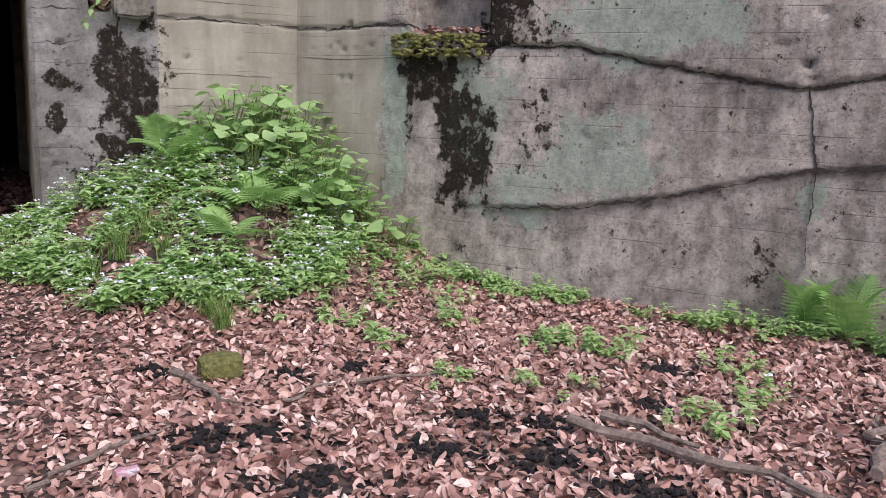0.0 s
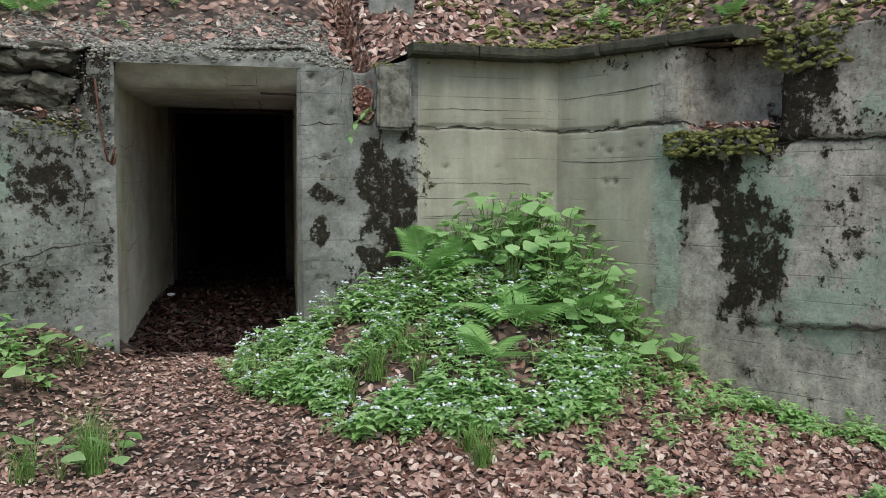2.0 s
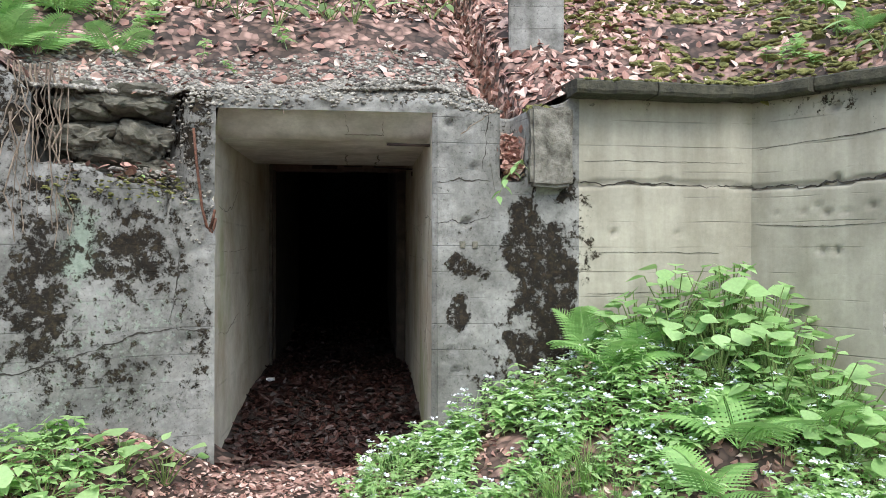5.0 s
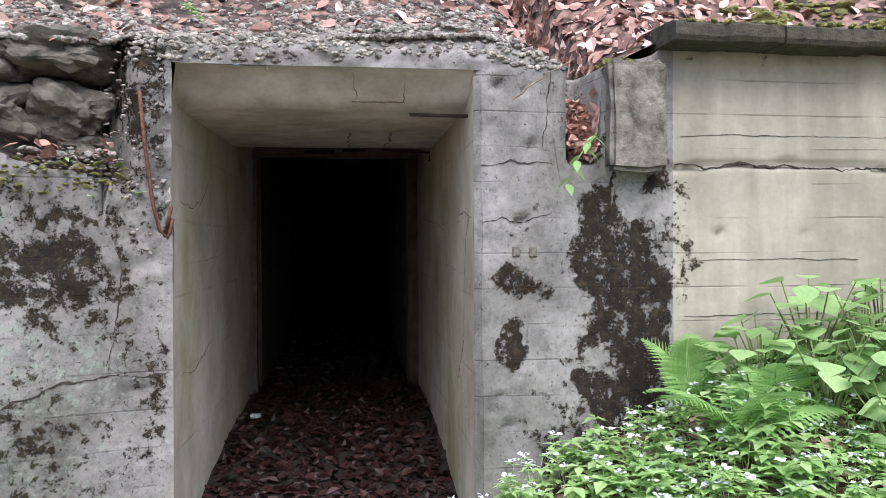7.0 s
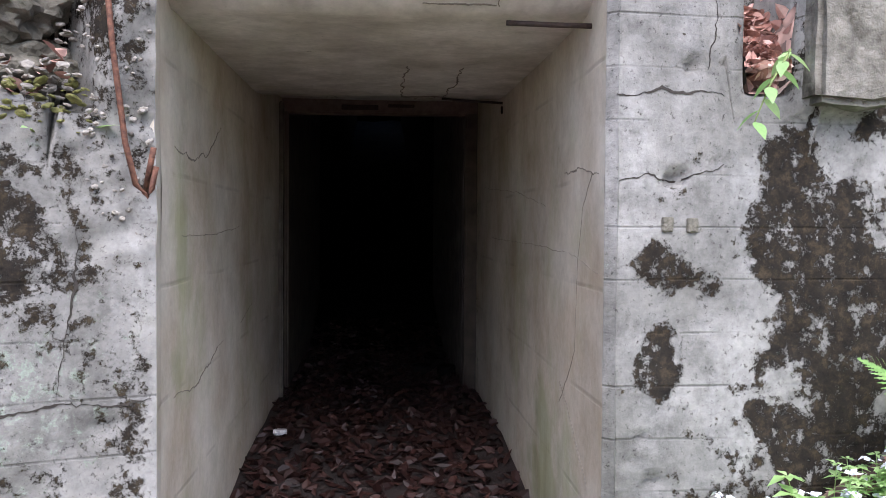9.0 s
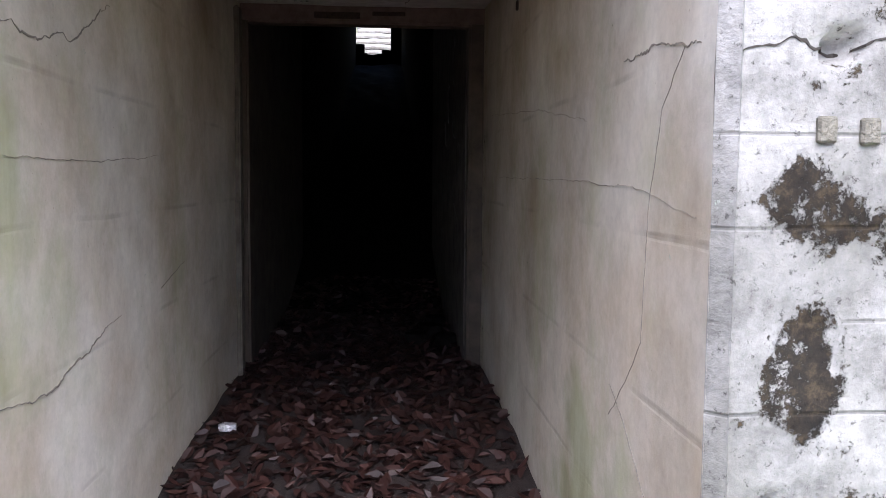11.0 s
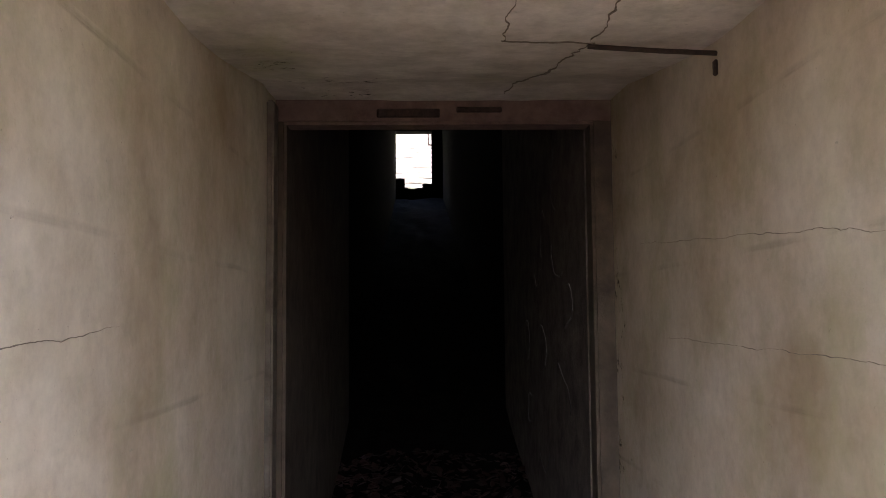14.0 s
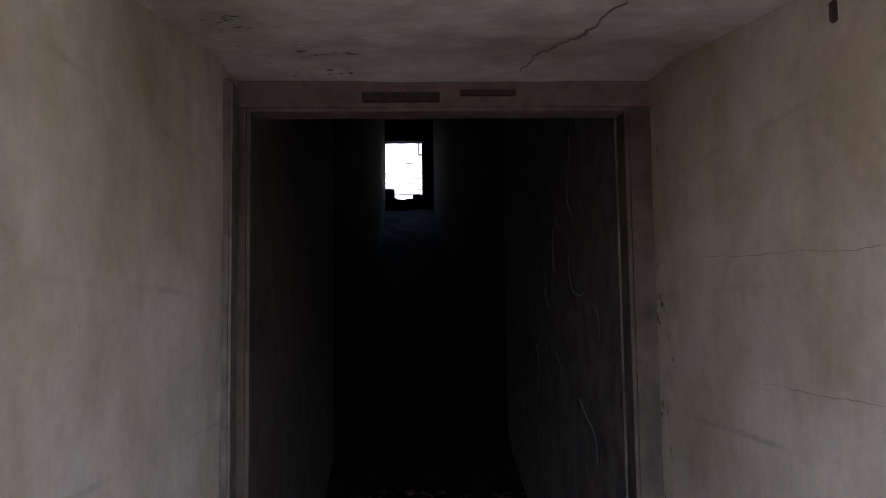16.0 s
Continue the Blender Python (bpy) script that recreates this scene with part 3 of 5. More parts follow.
def right_tones(y, z):
    b = max(1.2 * blob(y, z, 0.9, 0.5, 0.34, 0.6), 0.8 * blob(y, z, 0.5, 0.6, 0.22, 0.5), 0.5 * smooth(2.0, 2.4, z) * smooth(1.2, 2.2, y), 0.4 * blob(y, z, 2.9, 2.0, 0.9, 0.5), 0.5 * blob(y, z, 1.6, 1.2, 0.6, 0.9), 0.3)
    # Red rises from y 2.9 towards the portal; the blob is a stain.
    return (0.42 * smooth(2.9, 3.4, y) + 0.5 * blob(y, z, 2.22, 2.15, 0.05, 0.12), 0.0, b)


def left_growth(y, z):
    b = max(0.8 * blob(y, z, 0.42, 1.4, 0.16, 0.6), 0.7 * blob(y, z, 0.7, 1.1, 0.3, 0.3), 0.6 * smooth(1.9, 2.4, z), 0.45 * blob(y, z, 3.0, 1.6, 0.5, 0.9), 0.5 * blob(y, z, 2.0, 1.0, 0.8, 0.6), 0.3)
    return (0.0, 0.0, b)


pv, pf = prism([(O.x + 0.03, 0.03), (O.x + 0.006, -0.007), (XR - 0.001, 0.022), (XR + 0.02, 0.024), (XR + 0.02, 0.3), (1.8, 0.3), (1.8, 0.15)], -0.2, 2.45)
thing("wall_door_edge", mesh_of("wall_door_edge", pv, pf, MAT_FACADE), "bevelled concrete edge of the bunker doorway", "wall", kind="structure")
tv, tf, tc = relief(right_at, 0.02, YB, -0.2, 2.45, 0.04, 0.04, tun_off, right_tones, None, lambda y: 0.02 if y < 0.35 else 0.25)
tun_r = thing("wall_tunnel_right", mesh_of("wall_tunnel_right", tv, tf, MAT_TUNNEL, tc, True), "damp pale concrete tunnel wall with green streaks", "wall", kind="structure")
tv, tf, tc = relief(left_at, 0.14, YB, -0.2, 2.45, 0.04, 0.04, tun_off, left_growth, None, 0.3)
tun_l = thing("wall_tunnel_left", mesh_of("wall_tunnel_left", tv, tf, MAT_TUNNEL, tc, True), "damp pale concrete tunnel wall with green film and cracks", "wall", kind="structure")
JL = TUN_INV @ fac(SL - 0.004, -0.014, 0)
pv, pf = prism([(JL.x, JL.y), (XL, 0.14), (XL - 0.08, 0.14), (JL.x - 0.08, JL.y + 0.02)], -0.2, 2.45)
thing("wall_door_jamb", mesh_of("wall_door_jamb", pv, pf, MAT_TUNNEL), "splayed concrete jamb of the bunker doorway", "wall", kind="structure")
CEIL = [(-0.5, 2.335), (0.03, 2.335), (0.26, 2.2), (2.1, 2.225), (2.6, 2.29), (3.0, 2.36), (3.3, 2.372)]
cz = lambda x, y: lerp(CEIL, y)
cv, cf = [], []
for i in range(29):
    for j in range(60):
        x = XL - 0.05 + (XR + 0.05 - XL + 0.05) * i / 28
        yf = (x - O.x) * math.tan(FT) + 0.02 if x > JL.x else JL.y + 0.02 + (JL.x - x) / (JL.x - XL) * (0.14 - JL.y)
        y = yf + (YB - yf) * j / 59
        cv.append((x, y, cz(x, y) + 0.006 * fbm(x, y, 0, 3, 3)))
# Besides the stains, red rises over the last stretch to the portal.
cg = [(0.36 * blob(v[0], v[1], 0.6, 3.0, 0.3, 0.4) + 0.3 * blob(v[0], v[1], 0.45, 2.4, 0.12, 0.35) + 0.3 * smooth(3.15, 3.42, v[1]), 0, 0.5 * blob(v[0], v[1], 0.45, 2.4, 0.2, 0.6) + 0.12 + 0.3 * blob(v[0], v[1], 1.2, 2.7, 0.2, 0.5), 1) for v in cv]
for i in range(28):
    for j in range(59):
        a = i * 60 + j
        cf.append((a, a + 1, a + 61, a + 60))
n0 = len(cv)
rim = [0 * 60, 28 * 60, 28 * 60 + 59, 59]
cv += [(cv[r][0], cv[r][1], 2.42 if k < 2 else 2.62) for k, r in enumerate(rim)]
cg += [(0, 0, 0, 1)] * 4
cf += [(n0, n0 + 1, n0 + 2, n0 + 3), (0, 1680, n0 + 1, n0), (1680, 1739, n0 + 2, n0 + 1), (1739, 59, n0 + 3, n0 + 2), (59, 0, n0, n0 + 3)]
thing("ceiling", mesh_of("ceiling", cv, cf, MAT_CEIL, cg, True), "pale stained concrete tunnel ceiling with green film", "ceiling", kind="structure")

# portal between the entrance and the dark passage
PX0, PX1, PZ = 0.37, 1.545, 2.278
portal = thing("portal", None, "reddish stained concrete portal frame in the tunnel", "portal", kind="structure")
bm = bmesh.new()
for x0, x1, y0, y1, z0, z1 in [(XL - 0.2, XR + 0.2, YB, YB + 0.12, PZ, 2.9)]:
    r = bmesh.ops.create_cube(bm, size=1, matrix=Matrix.Translation(((x0 + x1) / 2, (y0 + y1) / 2, (z0 + z1) / 2)) @ Matrix.Diagonal((x1 - x0, y1 - y0, z1 - z0, 1)))
bmesh.ops.bevel(bm, geom=bm.edges[:], offset=0.012, segments=2, affect="EDGES")
part("lintel_beam", bm_mesh("lintel_beam", bm, MAT_BEAM), portal, "reddish brown stained concrete beam")
for x0, x1 in ((XL - 0.2, PX0), (PX1, XR + 0.2)):
    bm = bmesh.new()
    bmesh.ops.create_cube(bm, size=1, matrix=Matrix.Translation(((x0 + x1) / 2, YB + 0.06, 1.05)) @ Matrix.Diagonal((x1 - x0, 0.12, 2.5, 1)))
    bmesh.ops.bevel(bm, geom=bm.edges[:], offset=0.012, segments=2, affect="EDGES")
    part("jamb", bm_mesh("jamb", bm, MAT_DARKBROWN), portal)
for x0, x1, zc in ((0.716, 0.96, 2.32), (1.024, 1.2, 2.333)):
    bm = bmesh.new()
    bmesh.ops.create_cube(bm, size=1, matrix=Matrix.Translation(((x0 + x1) / 2, YB, zc)) @ Matrix.Diagonal((x1 - x0, 0.012, 0.035 if x0 < 0.9 else 0.022, 1)))
    bmesh.ops.bevel(bm, geom=bm.edges[:], offset=0.004, segments=1, affect="EDGES")
    part("slot", bm_mesh("slot", bm, MAT_DARKIRON), portal, "dark rusted slot in the beam")

# dark passage that climbs to the far opening
ramp_z = lambda x, y: 0.43 + max(0.0, y - 5.0) * 0.24
roof_z = lambda x, y: 2.36 + max(0.0, y - 3.4) * 0.24
Y0 = YB + 0.12
WX0, WX1, WZ0, WZ1 = 0.335, 1.275, 4.66, 6.28
# Far stretches, roof and end wall take the near-black for missing light.
for nm, x0, x1, y0, y1, mm in (("wall_passage_left", XL - 0.2, 0.36, Y0, 6.4, MAT_DARKBROWN), ("wall_passage_far", XL - 0.2, 0.33, 6.4, YE, MAT_INNER), ("wall_passage_right", 1.54, 1.9, Y0, 6.6, MAT_GREYBROWN), ("wall_passage_far", 1.56, 1.9, 6.6, YE, MAT_INNER)):
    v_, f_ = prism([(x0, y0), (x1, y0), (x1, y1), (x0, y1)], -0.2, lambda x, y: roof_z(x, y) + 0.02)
    thing(nm, mesh_of(nm, v_, f_, mm), "concrete passage wall, brown at first, its depths coloured near-black for the darkness", "wall", kind="structure")
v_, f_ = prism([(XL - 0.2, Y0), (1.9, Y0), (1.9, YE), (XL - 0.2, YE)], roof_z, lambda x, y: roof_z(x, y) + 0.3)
thing("ceiling_passage", mesh_of("ceiling_passage", v_, f_, MAT_INNER), "rising ceiling of the passage with the darkness put in its colour", "ceiling", kind="structure")
ox0, ox1, oz0, oz1, iz0 = XL - 0.2, 1.9, 0.0, 7.2, WZ0 + 0.1
ev = [(x, y, z) for y in (YE, YE + 0.35) for x, z in ((ox0, oz0), (ox1, oz0), (ox1, oz1), (ox0, oz1), (WX0, iz0), (WX1, iz0), (WX1, WZ1), (WX0, WZ1))]
ef = []
for k in range(4):
    n_ = (k + 1) % 4
    ef += [(k, n_, 4 + n_, 4 + k), (8 + k, 12 + k, 12 + n_, 8 + n_), (4 + k, 4 + n_, 12 + n_, 12 + k), (k, 8 + k, 8 + n_, n_)]
thing("wall_end", mesh_of("wall_end", ev, ef, MAT_INNER), "end wall coloured near-black for the darkness, with a small bright opening to the outside", "wall", kind="structure")

# tunnel floor
tv, tf = [], []
ys = list(np.arange(-0.9, 4.4, 0.07)) + list(np.arange(4.5, 22.4, 0.3))


def floor_z(x, y):
    if y > 5.0:
        return ramp_z(x, y) + 0.05 * fbm(x, y, 0, 3, 3)
    return 0.22 + 0.19 * smooth(0.0, 2.2, y) + 0.05 * abs(x - 0.95) ** 2 + 0.02 * fbm(x, y, 0, 2.5, 3)


for i in range(26):
    for y in ys:
        x = 0.1 + 1.68 * i / 25
        z = floor_z(x, y)
        k = (Vector((x, y, 0)) - O).dot(NT)
        if k < 0.15:
            q = TUN @ Vector((x, y, 0))
            z = min(z, ground_z(q.x, q.y) - 0.03)
        tv.append((x, y, z))
ny_ = len(ys)
tf = [(i * ny_ + j, (i + 1) * ny_ + j, (i + 1) * ny_ + j + 1, i * ny_ + j + 1) for i in range(25) for j in range(ny_ - 1)]
# Past y 5 the floor is coloured near-black too, as if unlit.
thing("floor", mesh_of("floor", tv, tf, [MAT_FLOOR, MAT_INNER], shade=True, index=[int(tv[f[0]][1] > 5.0) for f in tf]), "dark earth floor of the tunnel, littered with leaves, coloured black for the unlit passage", "floor", kind="structure")

# ---- hill above the walls ----
HB = [(-20, 2.55), (-2.4, 2.52), (-2.25, 2.4), (-1.55, 2.4), (-1.45, 2.44), (-0.7, 2.48), (0.0, 2.5), (0.2, 2.46), (0.4, 2.35), (0.44, 1.96), (0.58, 1.96), (0.62, 2.38), (0.9, 2.5), (2.2, 2.52)]
def back_of(s):
    """The way into the hill behind the facade, turning gently at the left jamb."""
    a = LA * smooth(SL + 0.5, SL - 0.5, s)
    return Vector((-math.sin(a), math.cos(a), 0))


base_pts = []
for s in list(np.arange(-20, -4, 1.0)) + list(np.arange(-4, SC, 0.06)):
    base_pts.append((fac(s, 0, 0), back_of(s), lerp(HB, s), s))
for i in range(9):
    a = i / 8
    base_pts.append((C.copy(), (N * (1 - a) + M * a).normalized(), 2.52, SC + 0.01 * i))
for w in list(np.arange(0.06, 6, 0.07)) + list(np.arange(6, 22, 1.0)):
    base_pts.append((wng(w, 0, 0), M, 2.46 + 0.03 * math.sin(w * 2), SC + 0.1 + w))
ks = list(np.arange(0.0, 4.2, 0.09)) + list(np.arange(4.3, 20, 0.6)) + [24, 30, 40, 60, 100]


def hill_rise(k, s):
    r = 0.62 * min(k, 4) + 0.16 * max(0, min(k - 4, 16)) + 0.02 * max(0, k - 20)
    if s < 0.9:
        r = r - 0.1 * math.sin(min(k, 1) * math.pi)
    if s > 0.9:
        r = r * smooth(-0.1, 1.0, k) if k < 1 else r
    return r


def hill_point(p, d, z, s, k):
    q = p + d * (k + (0.03 if s < 0.4 else 0.0))
    h = z - 0.02 + hill_rise(k, s) + (0.09 * fbm(q.x, q.y, 0, 1.3, 4) + 0.02 * nz(q.x, q.y, 0, 9)) * min(1, 0.25 + k)
    return (q.x, q.y, h)


hv = [hill_point(p, d, z, s, k) for p, d, z, s in base_pts for k in ks]
nk = len(ks)
hf = [(i * nk + j, (i + 1) * nk + j, (i + 1) * nk + j + 1, i * nk + j + 1) for i in range(len(base_pts) - 1) for j in range(nk - 1)]


def in_exit(f):
    q = TUN_INV @ Vector((sum(hv[i][0] for i in f) / 4, sum(hv[i][1] for i in f) / 4, 0))
    return abs(q.x - 0.8) < 4.2 and YE - 0.3 < q.y < YE + 12


hf = [f for f in hf if not in_exit(f)]
hill = thing("hillside", mesh_of("hillside", hv, hf, MAT_LITTER, shade=True), "wooded slope of dark soil above the bunker", "slope", kind="structure")

# sunken exit behind the tunnel, open to the sky
ev, ef = [], []
ex, ey = np.linspace(-3.2, 4.9, 40), np.linspace(13.56, 23.5, 40)
for x in ex:
    for y in ey:
        low = 3.2 + 0.55 * max(0.0, y - 14.6)
        ev.append((x, y, low + smooth(1.1, 3.4, abs(x - 0.83)) * max(0.0, 7.0 - low) + 0.06 * fbm(x, y, 0, 1.5, 3)))
ef = [(i * 40 + j, (i + 1) * 40 + j, (i + 1) * 40 + j + 1, i * 40 + j + 1) for i in range(39) for j in range(39)]
thing("exit_bank", mesh_of("exit_bank", ev, ef, MAT_EXIT, shade=True), "pale leafy bank round the far tunnel exit", "slope", kind="structure", m=EXIT)

# ---- scattered pieces ----
def scatter(shape_v, shape_f, spots, material, name):
    """Copies of a small shape joined into one mesh: spots are matrices."""
    sv = np.array([(*v, 1.0) for v in shape_v])
    ms = np.array([[list(r) for r in m] for m in spots])
    allv = np.einsum("nij,vj->nvi", ms, sv)[:, :, :3].reshape(-1, 3)
    n = len(shape_v)
    faces = [tuple(i + k * n for i in f) for k in range(len(spots)) for f in shape_f]
    return mesh_of(name, allv.tolist(), faces, material)


DRY_V = [(0, -0.5, 0.0), (0.24, -0.27, 0.09), (0.31, 0.04, 0.12), (0.2, 0.3, 0.07), (0, 0.52, 0.02), (-0.2, 0.3, 0.1), (-0.31, 0.04, 0.13), (-0.24, -0.27, 0.07), (0, 0.0, 0.0)]
DRY_F = [(0, 1, 2, 8), (8, 2, 3, 4), (0, 8, 6, 7), (8, 4, 5, 6)]


def lying(x, y, z, size, rnd, tilt=0.45, normal=None):
    m = Matrix.Translation((x, y, z))
    if normal is not None:
        m = m @ normal.to_track_quat("Z", "Y").to_matrix().to_4x4()
    e = Euler((rnd.gauss(0, tilt), rnd.gauss(0, tilt), rnd.uniform(0, 6.28)))
    flip = -1 if rnd.random() < 0.5 else 1
    return m @ e.to_matrix().to_4x4() @ Matrix.Diagonal((size * rnd.uniform(0.75, 1.15), size, size * flip * rnd.uniform(0.4, 1.8), 1))


def in_court(x, y, gap=0.03):
    p = Vector((x, y, 0))
    return y < -gap and (p - C).dot(M) < -gap and (p - J).dot(NL) < -gap


rnd = random.Random(11)
spots, near = [], []
BLACK = [(3.72, -3.67, 0.2), (4.65, -3.5, 0.2), (4.25, -3.4, 0.17), (4.94, -3.82, 0.24), (3.3, -3.3, 0.17), (3.55, -3.25, 0.14), (4.45, -3.1, 0.16), (5.6, -2.5, 0.16), (5.3, -3.0, 0.1), (2.95, -2.5, 0.12), (3.95, -2.45, 0.12), (3.6, -2.55, 0.12), (4.75, -3.2, 0.13)]
while len(spots) < 43000:
    a, b = rnd.uniform(-1.2, 7.0), rnd.uniform(-4.9, 1.0)
    x, y = lay(a, b)
    if not in_court(x, y) or rnd.random() < smooth(-3.9, -5.2, b) * 0.6:
        continue
    h = ground_z(x, y)
    green = smooth(1.5, 1.2, math.hypot(a - 2.9, b + 0.25)) * smooth(4.2, 3.7, a)
    if rnd.random() < green * 0.75 or any(math.hypot(p - a, q - b) < r * 0.7 * rnd.uniform(0.5, 1.3) for p, q, r in BLACK):
        continue
    path = smooth(2.9, 1.9, a + 0.25 * (b + 2))
    size = rnd.uniform(0.03, 0.07) * (1 - 0.35 * path)
    m = lying(x, y, h + rnd.uniform(0.004, 0.028), size, rnd, 0.62 - 0.25 * path)
    if len(near) < 300 and 3.0 < a < 5.2 and -3.4 < b < -2.2 and rnd.random() < 0.35:
        near.append(m @ Matrix.Translation((0, 0, 0.1)))
    else:
        spots.append(m)
thing("leaf_litter", scatter(DRY_V, DRY_F, spots, MAT_LEAF, "leaf_litter"), "thick cover of fallen pinkish brown beech leaves", "leaves", kind="stuff")
spots = []
for _ in range(9000):
    x, y = rnd.gauss(1.5, 3.4), rnd.gauss(-6.0, 2.6)
    if in_court(x, y) and not (-1.2 < unlay(x, y)[0] < 7.0 and -4.9 < unlay(x, y)[1]):
        spots.append(lying(x, y, ground_z(x, y) + rnd.uniform(0.004, 0.028), rnd.uniform(0.05, 0.1), rnd, 0.45))
thing("outer_leaf_litter", scatter(DRY_V, DRY_F, spots, MAT_LEAF, "outer_leaf_litter"), "scattered fallen beech leaves on the woodland ground", "leaves", kind="stuff")
spots = []
for _ in range(6000):
    y = -0.75 + 6.5 * rnd.random() ** 1.3
    x = rnd.uniform(XL + 0.02, XR - 0.02)
    if (Vector((x, y, 0)) - O).dot(NT) < 0.0:
        continue
    spots.append(lying(x, y, floor_z(x, y) + rnd.uniform(0.004, 0.025), rnd.uniform(0.04, 0.085), rnd, 0.4))
thing("tunnel_leaves", scatter(DRY_V, DRY_F, spots, MAT_WET_DIM_LEAF, "tunnel_leaves"), "fallen dark brown leaves on the tunnel floor, dimmed in their colour", "leaves", kind="stuff")


def hill_at(s, k):
    """A place on the slope: s along the wall line (past the corner it runs on along the wing), k metres back."""
    if s <= SC:
        return Vector(hill_point(fac(s, 0, 0), back_of(s), lerp(HB, s), s, k))
    w = s - SC - 0.1
    return Vector(hill_point(wng(w, 0, 0), M, 2.46 + 0.03 * math.sin(w * 2), s, k))


def hill_normal(s, k):
    a, b, c = hill_at(s, k), hill_at(s + 0.1, k), hill_at(s, k + 0.1)
    n = (b - a).cross(c - a)
    return n.normalized() if n.z > 0 else -n.normalized()


hp = np.array(hv).reshape(len(base_pts), nk, 3)
side = np.array([q[3] for q in base_pts])
ok_i = np.where((side > -3.6) & (side < SC + 5.5))[0][:-1]
kn = sum(1 for k in ks if k < 4.5)
e1, e2 = hp[ok_i + 1][:, :kn] - hp[ok_i][:, :kn], hp[ok_i][:, 1:kn + 1] - hp[ok_i][:, :kn]
crs = np.cross(e1, e2)
area = np.linalg.norm(crs, axis=2)
prob = (area / area.sum()).ravel()
pick = np.random.RandomState(7)


def hill_samples(count):
    """Random places on the near slope: point, normal, s along the walls, k back from them."""
    out = []
    for c in pick.choice(len(prob), count, p=prob):
        i, j = divmod(int(c), kn)
        a, q = pick.rand(2)
        n = Vector(crs[i, j] / (area[i, j] + 1e-9))
        out.append((Vector(hp[ok_i[i], j] + a * e1[i, j] + q * e2[i, j]), n if n.z > 0 else -n, side[ok_i[i]], ks[j]))
    return out


spots = []
for p, n, s, k in hill_samples(30000):
    dens = 0.62 + 0.6 * smooth(0.0, 0.5, s) * smooth(2.1, 1.5, s - k * 0.1) + 0.3 * smooth(0.8, 2.2, k)
    if s < 0.25 and k < 1.0:
        dens *= 0.22
    if 1.9 < s < 5.5 and k < 2.4:
        dens *= 0.3
    if rnd.random() < dens:
        spots.append(lying(p.x, p.y, p.z + rnd.uniform(0.005, 0.03), rnd.uniform(0.045, 0.1), rnd, 0.45, n))
for _ in range(160):                             # leaves caught in the open joint and on the broken ledges
    s = rnd.uniform(0.46, 0.58)
    q = rnd.random()
    spots.append(lying(*fac(s, -0.2 + 0.2 * q, 1.99 + 0.25 * (1 - q)), rnd.uniform(0.05, 0.09), rnd, 0.6))
for _ in range(130):
    spots.append(lying(*fac(rnd.uniform(-2.15, -1.5), -rnd.uniform(0.0, 0.3), 1.94 + rnd.uniform(-0.08, 0.06)), rnd.uniform(0.04, 0.08), rnd, 0.5))
for _ in range(120):
    spots.append(lying(*wng(rnd.uniform(1.4, 2.05), -rnd.uniform(-0.05, 0.25), 1.87 + rnd.uniform(0.0, 0.04)), rnd.uniform(0.04, 0.08), rnd, 0.4))
thing("slope_leaves", scatter(DRY_V, DRY_F, spots, MAT_LEAF, "slope_leaves"), "fallen beech leaves on the slope above the walls", "leaves", kind="stuff")

# ---- cracks, plugs and relief on the walls ----
crnd = random.Random(3)
for pts, w in ([[(-1.9, 0.97), (-1.7, 1.06), (-1.53, 1.06), (-1.3, 1.06)], 0.009], [[(-1.53, 1.08), (-1.5, 1.3), (-1.48, 1.53)], 0.006], [[(-2.6, 0.85), (-2.25, 0.86), (-1.9, 0.97)], 0.007], [[(0.0, 1.66), (0.1, 1.7), (0.2, 1.68), (0.36, 1.72)], 0.0045], [[(0.0, 1.93), (0.15, 1.94), (0.36, 1.92)], 0.006], [[(0.3, 2.0), (0.34, 2.2), (0.36, 2.4)], 0.005]):
    v_, f_ = crack_mesh(lambda s, d, z: fac(s, d + facade_off(s, z), z), pts, w, crnd, 0.002)
    part("crack", mesh_of("crack", v_, f_, MAT_CRACK), facade)
v_, f_ = crack_mesh(fac, [(0.97, 1.925), (1.3, 1.93), (1.7, 1.915), (2.19, 1.91)], 0.007, crnd)
part("crack", mesh_of("crack", v_, f_, MAT_CRACK), bay)
for z0, a, b in ((2.06, 1.0, 2.15), (1.5, 1.0, 1.95), (1.25, 1.02, 1.9)):
    v_, f_ = crack_mesh(fac, [(a, z0), ((a + b) / 2, z0 + 0.006), (b, z0)], 0.0016, crnd)
    part("board_joint", mesh_of("board_joint", v_, f_, MAT_CRACK), bay)
for pts, w in ([CR1[0:4], 0.008], [CR1[3:10], 0.016], [CR2[1:8], 0.014], [[(4.36, 2.1), (4.4, 1.9), (4.36, 1.6), (4.42, 1.3), (4.46, 1.02), (4.46, 0.4)], 0.006], [[(0.05, 1.68), (0.6, 1.66), (1.2, 1.68)], 0.002], [[(0.05, 2.15), (0.6, 2.17), (1.1, 2.2)], 0.002]):
    v_, f_ = crack_mesh(wng, pts, w, crnd, 0.004 if w < 0.01 and pts[0][0] < 1.3 else 0.012)
    part("crack", mesh_of("crack", v_, f_, MAT_CRACK), wing)
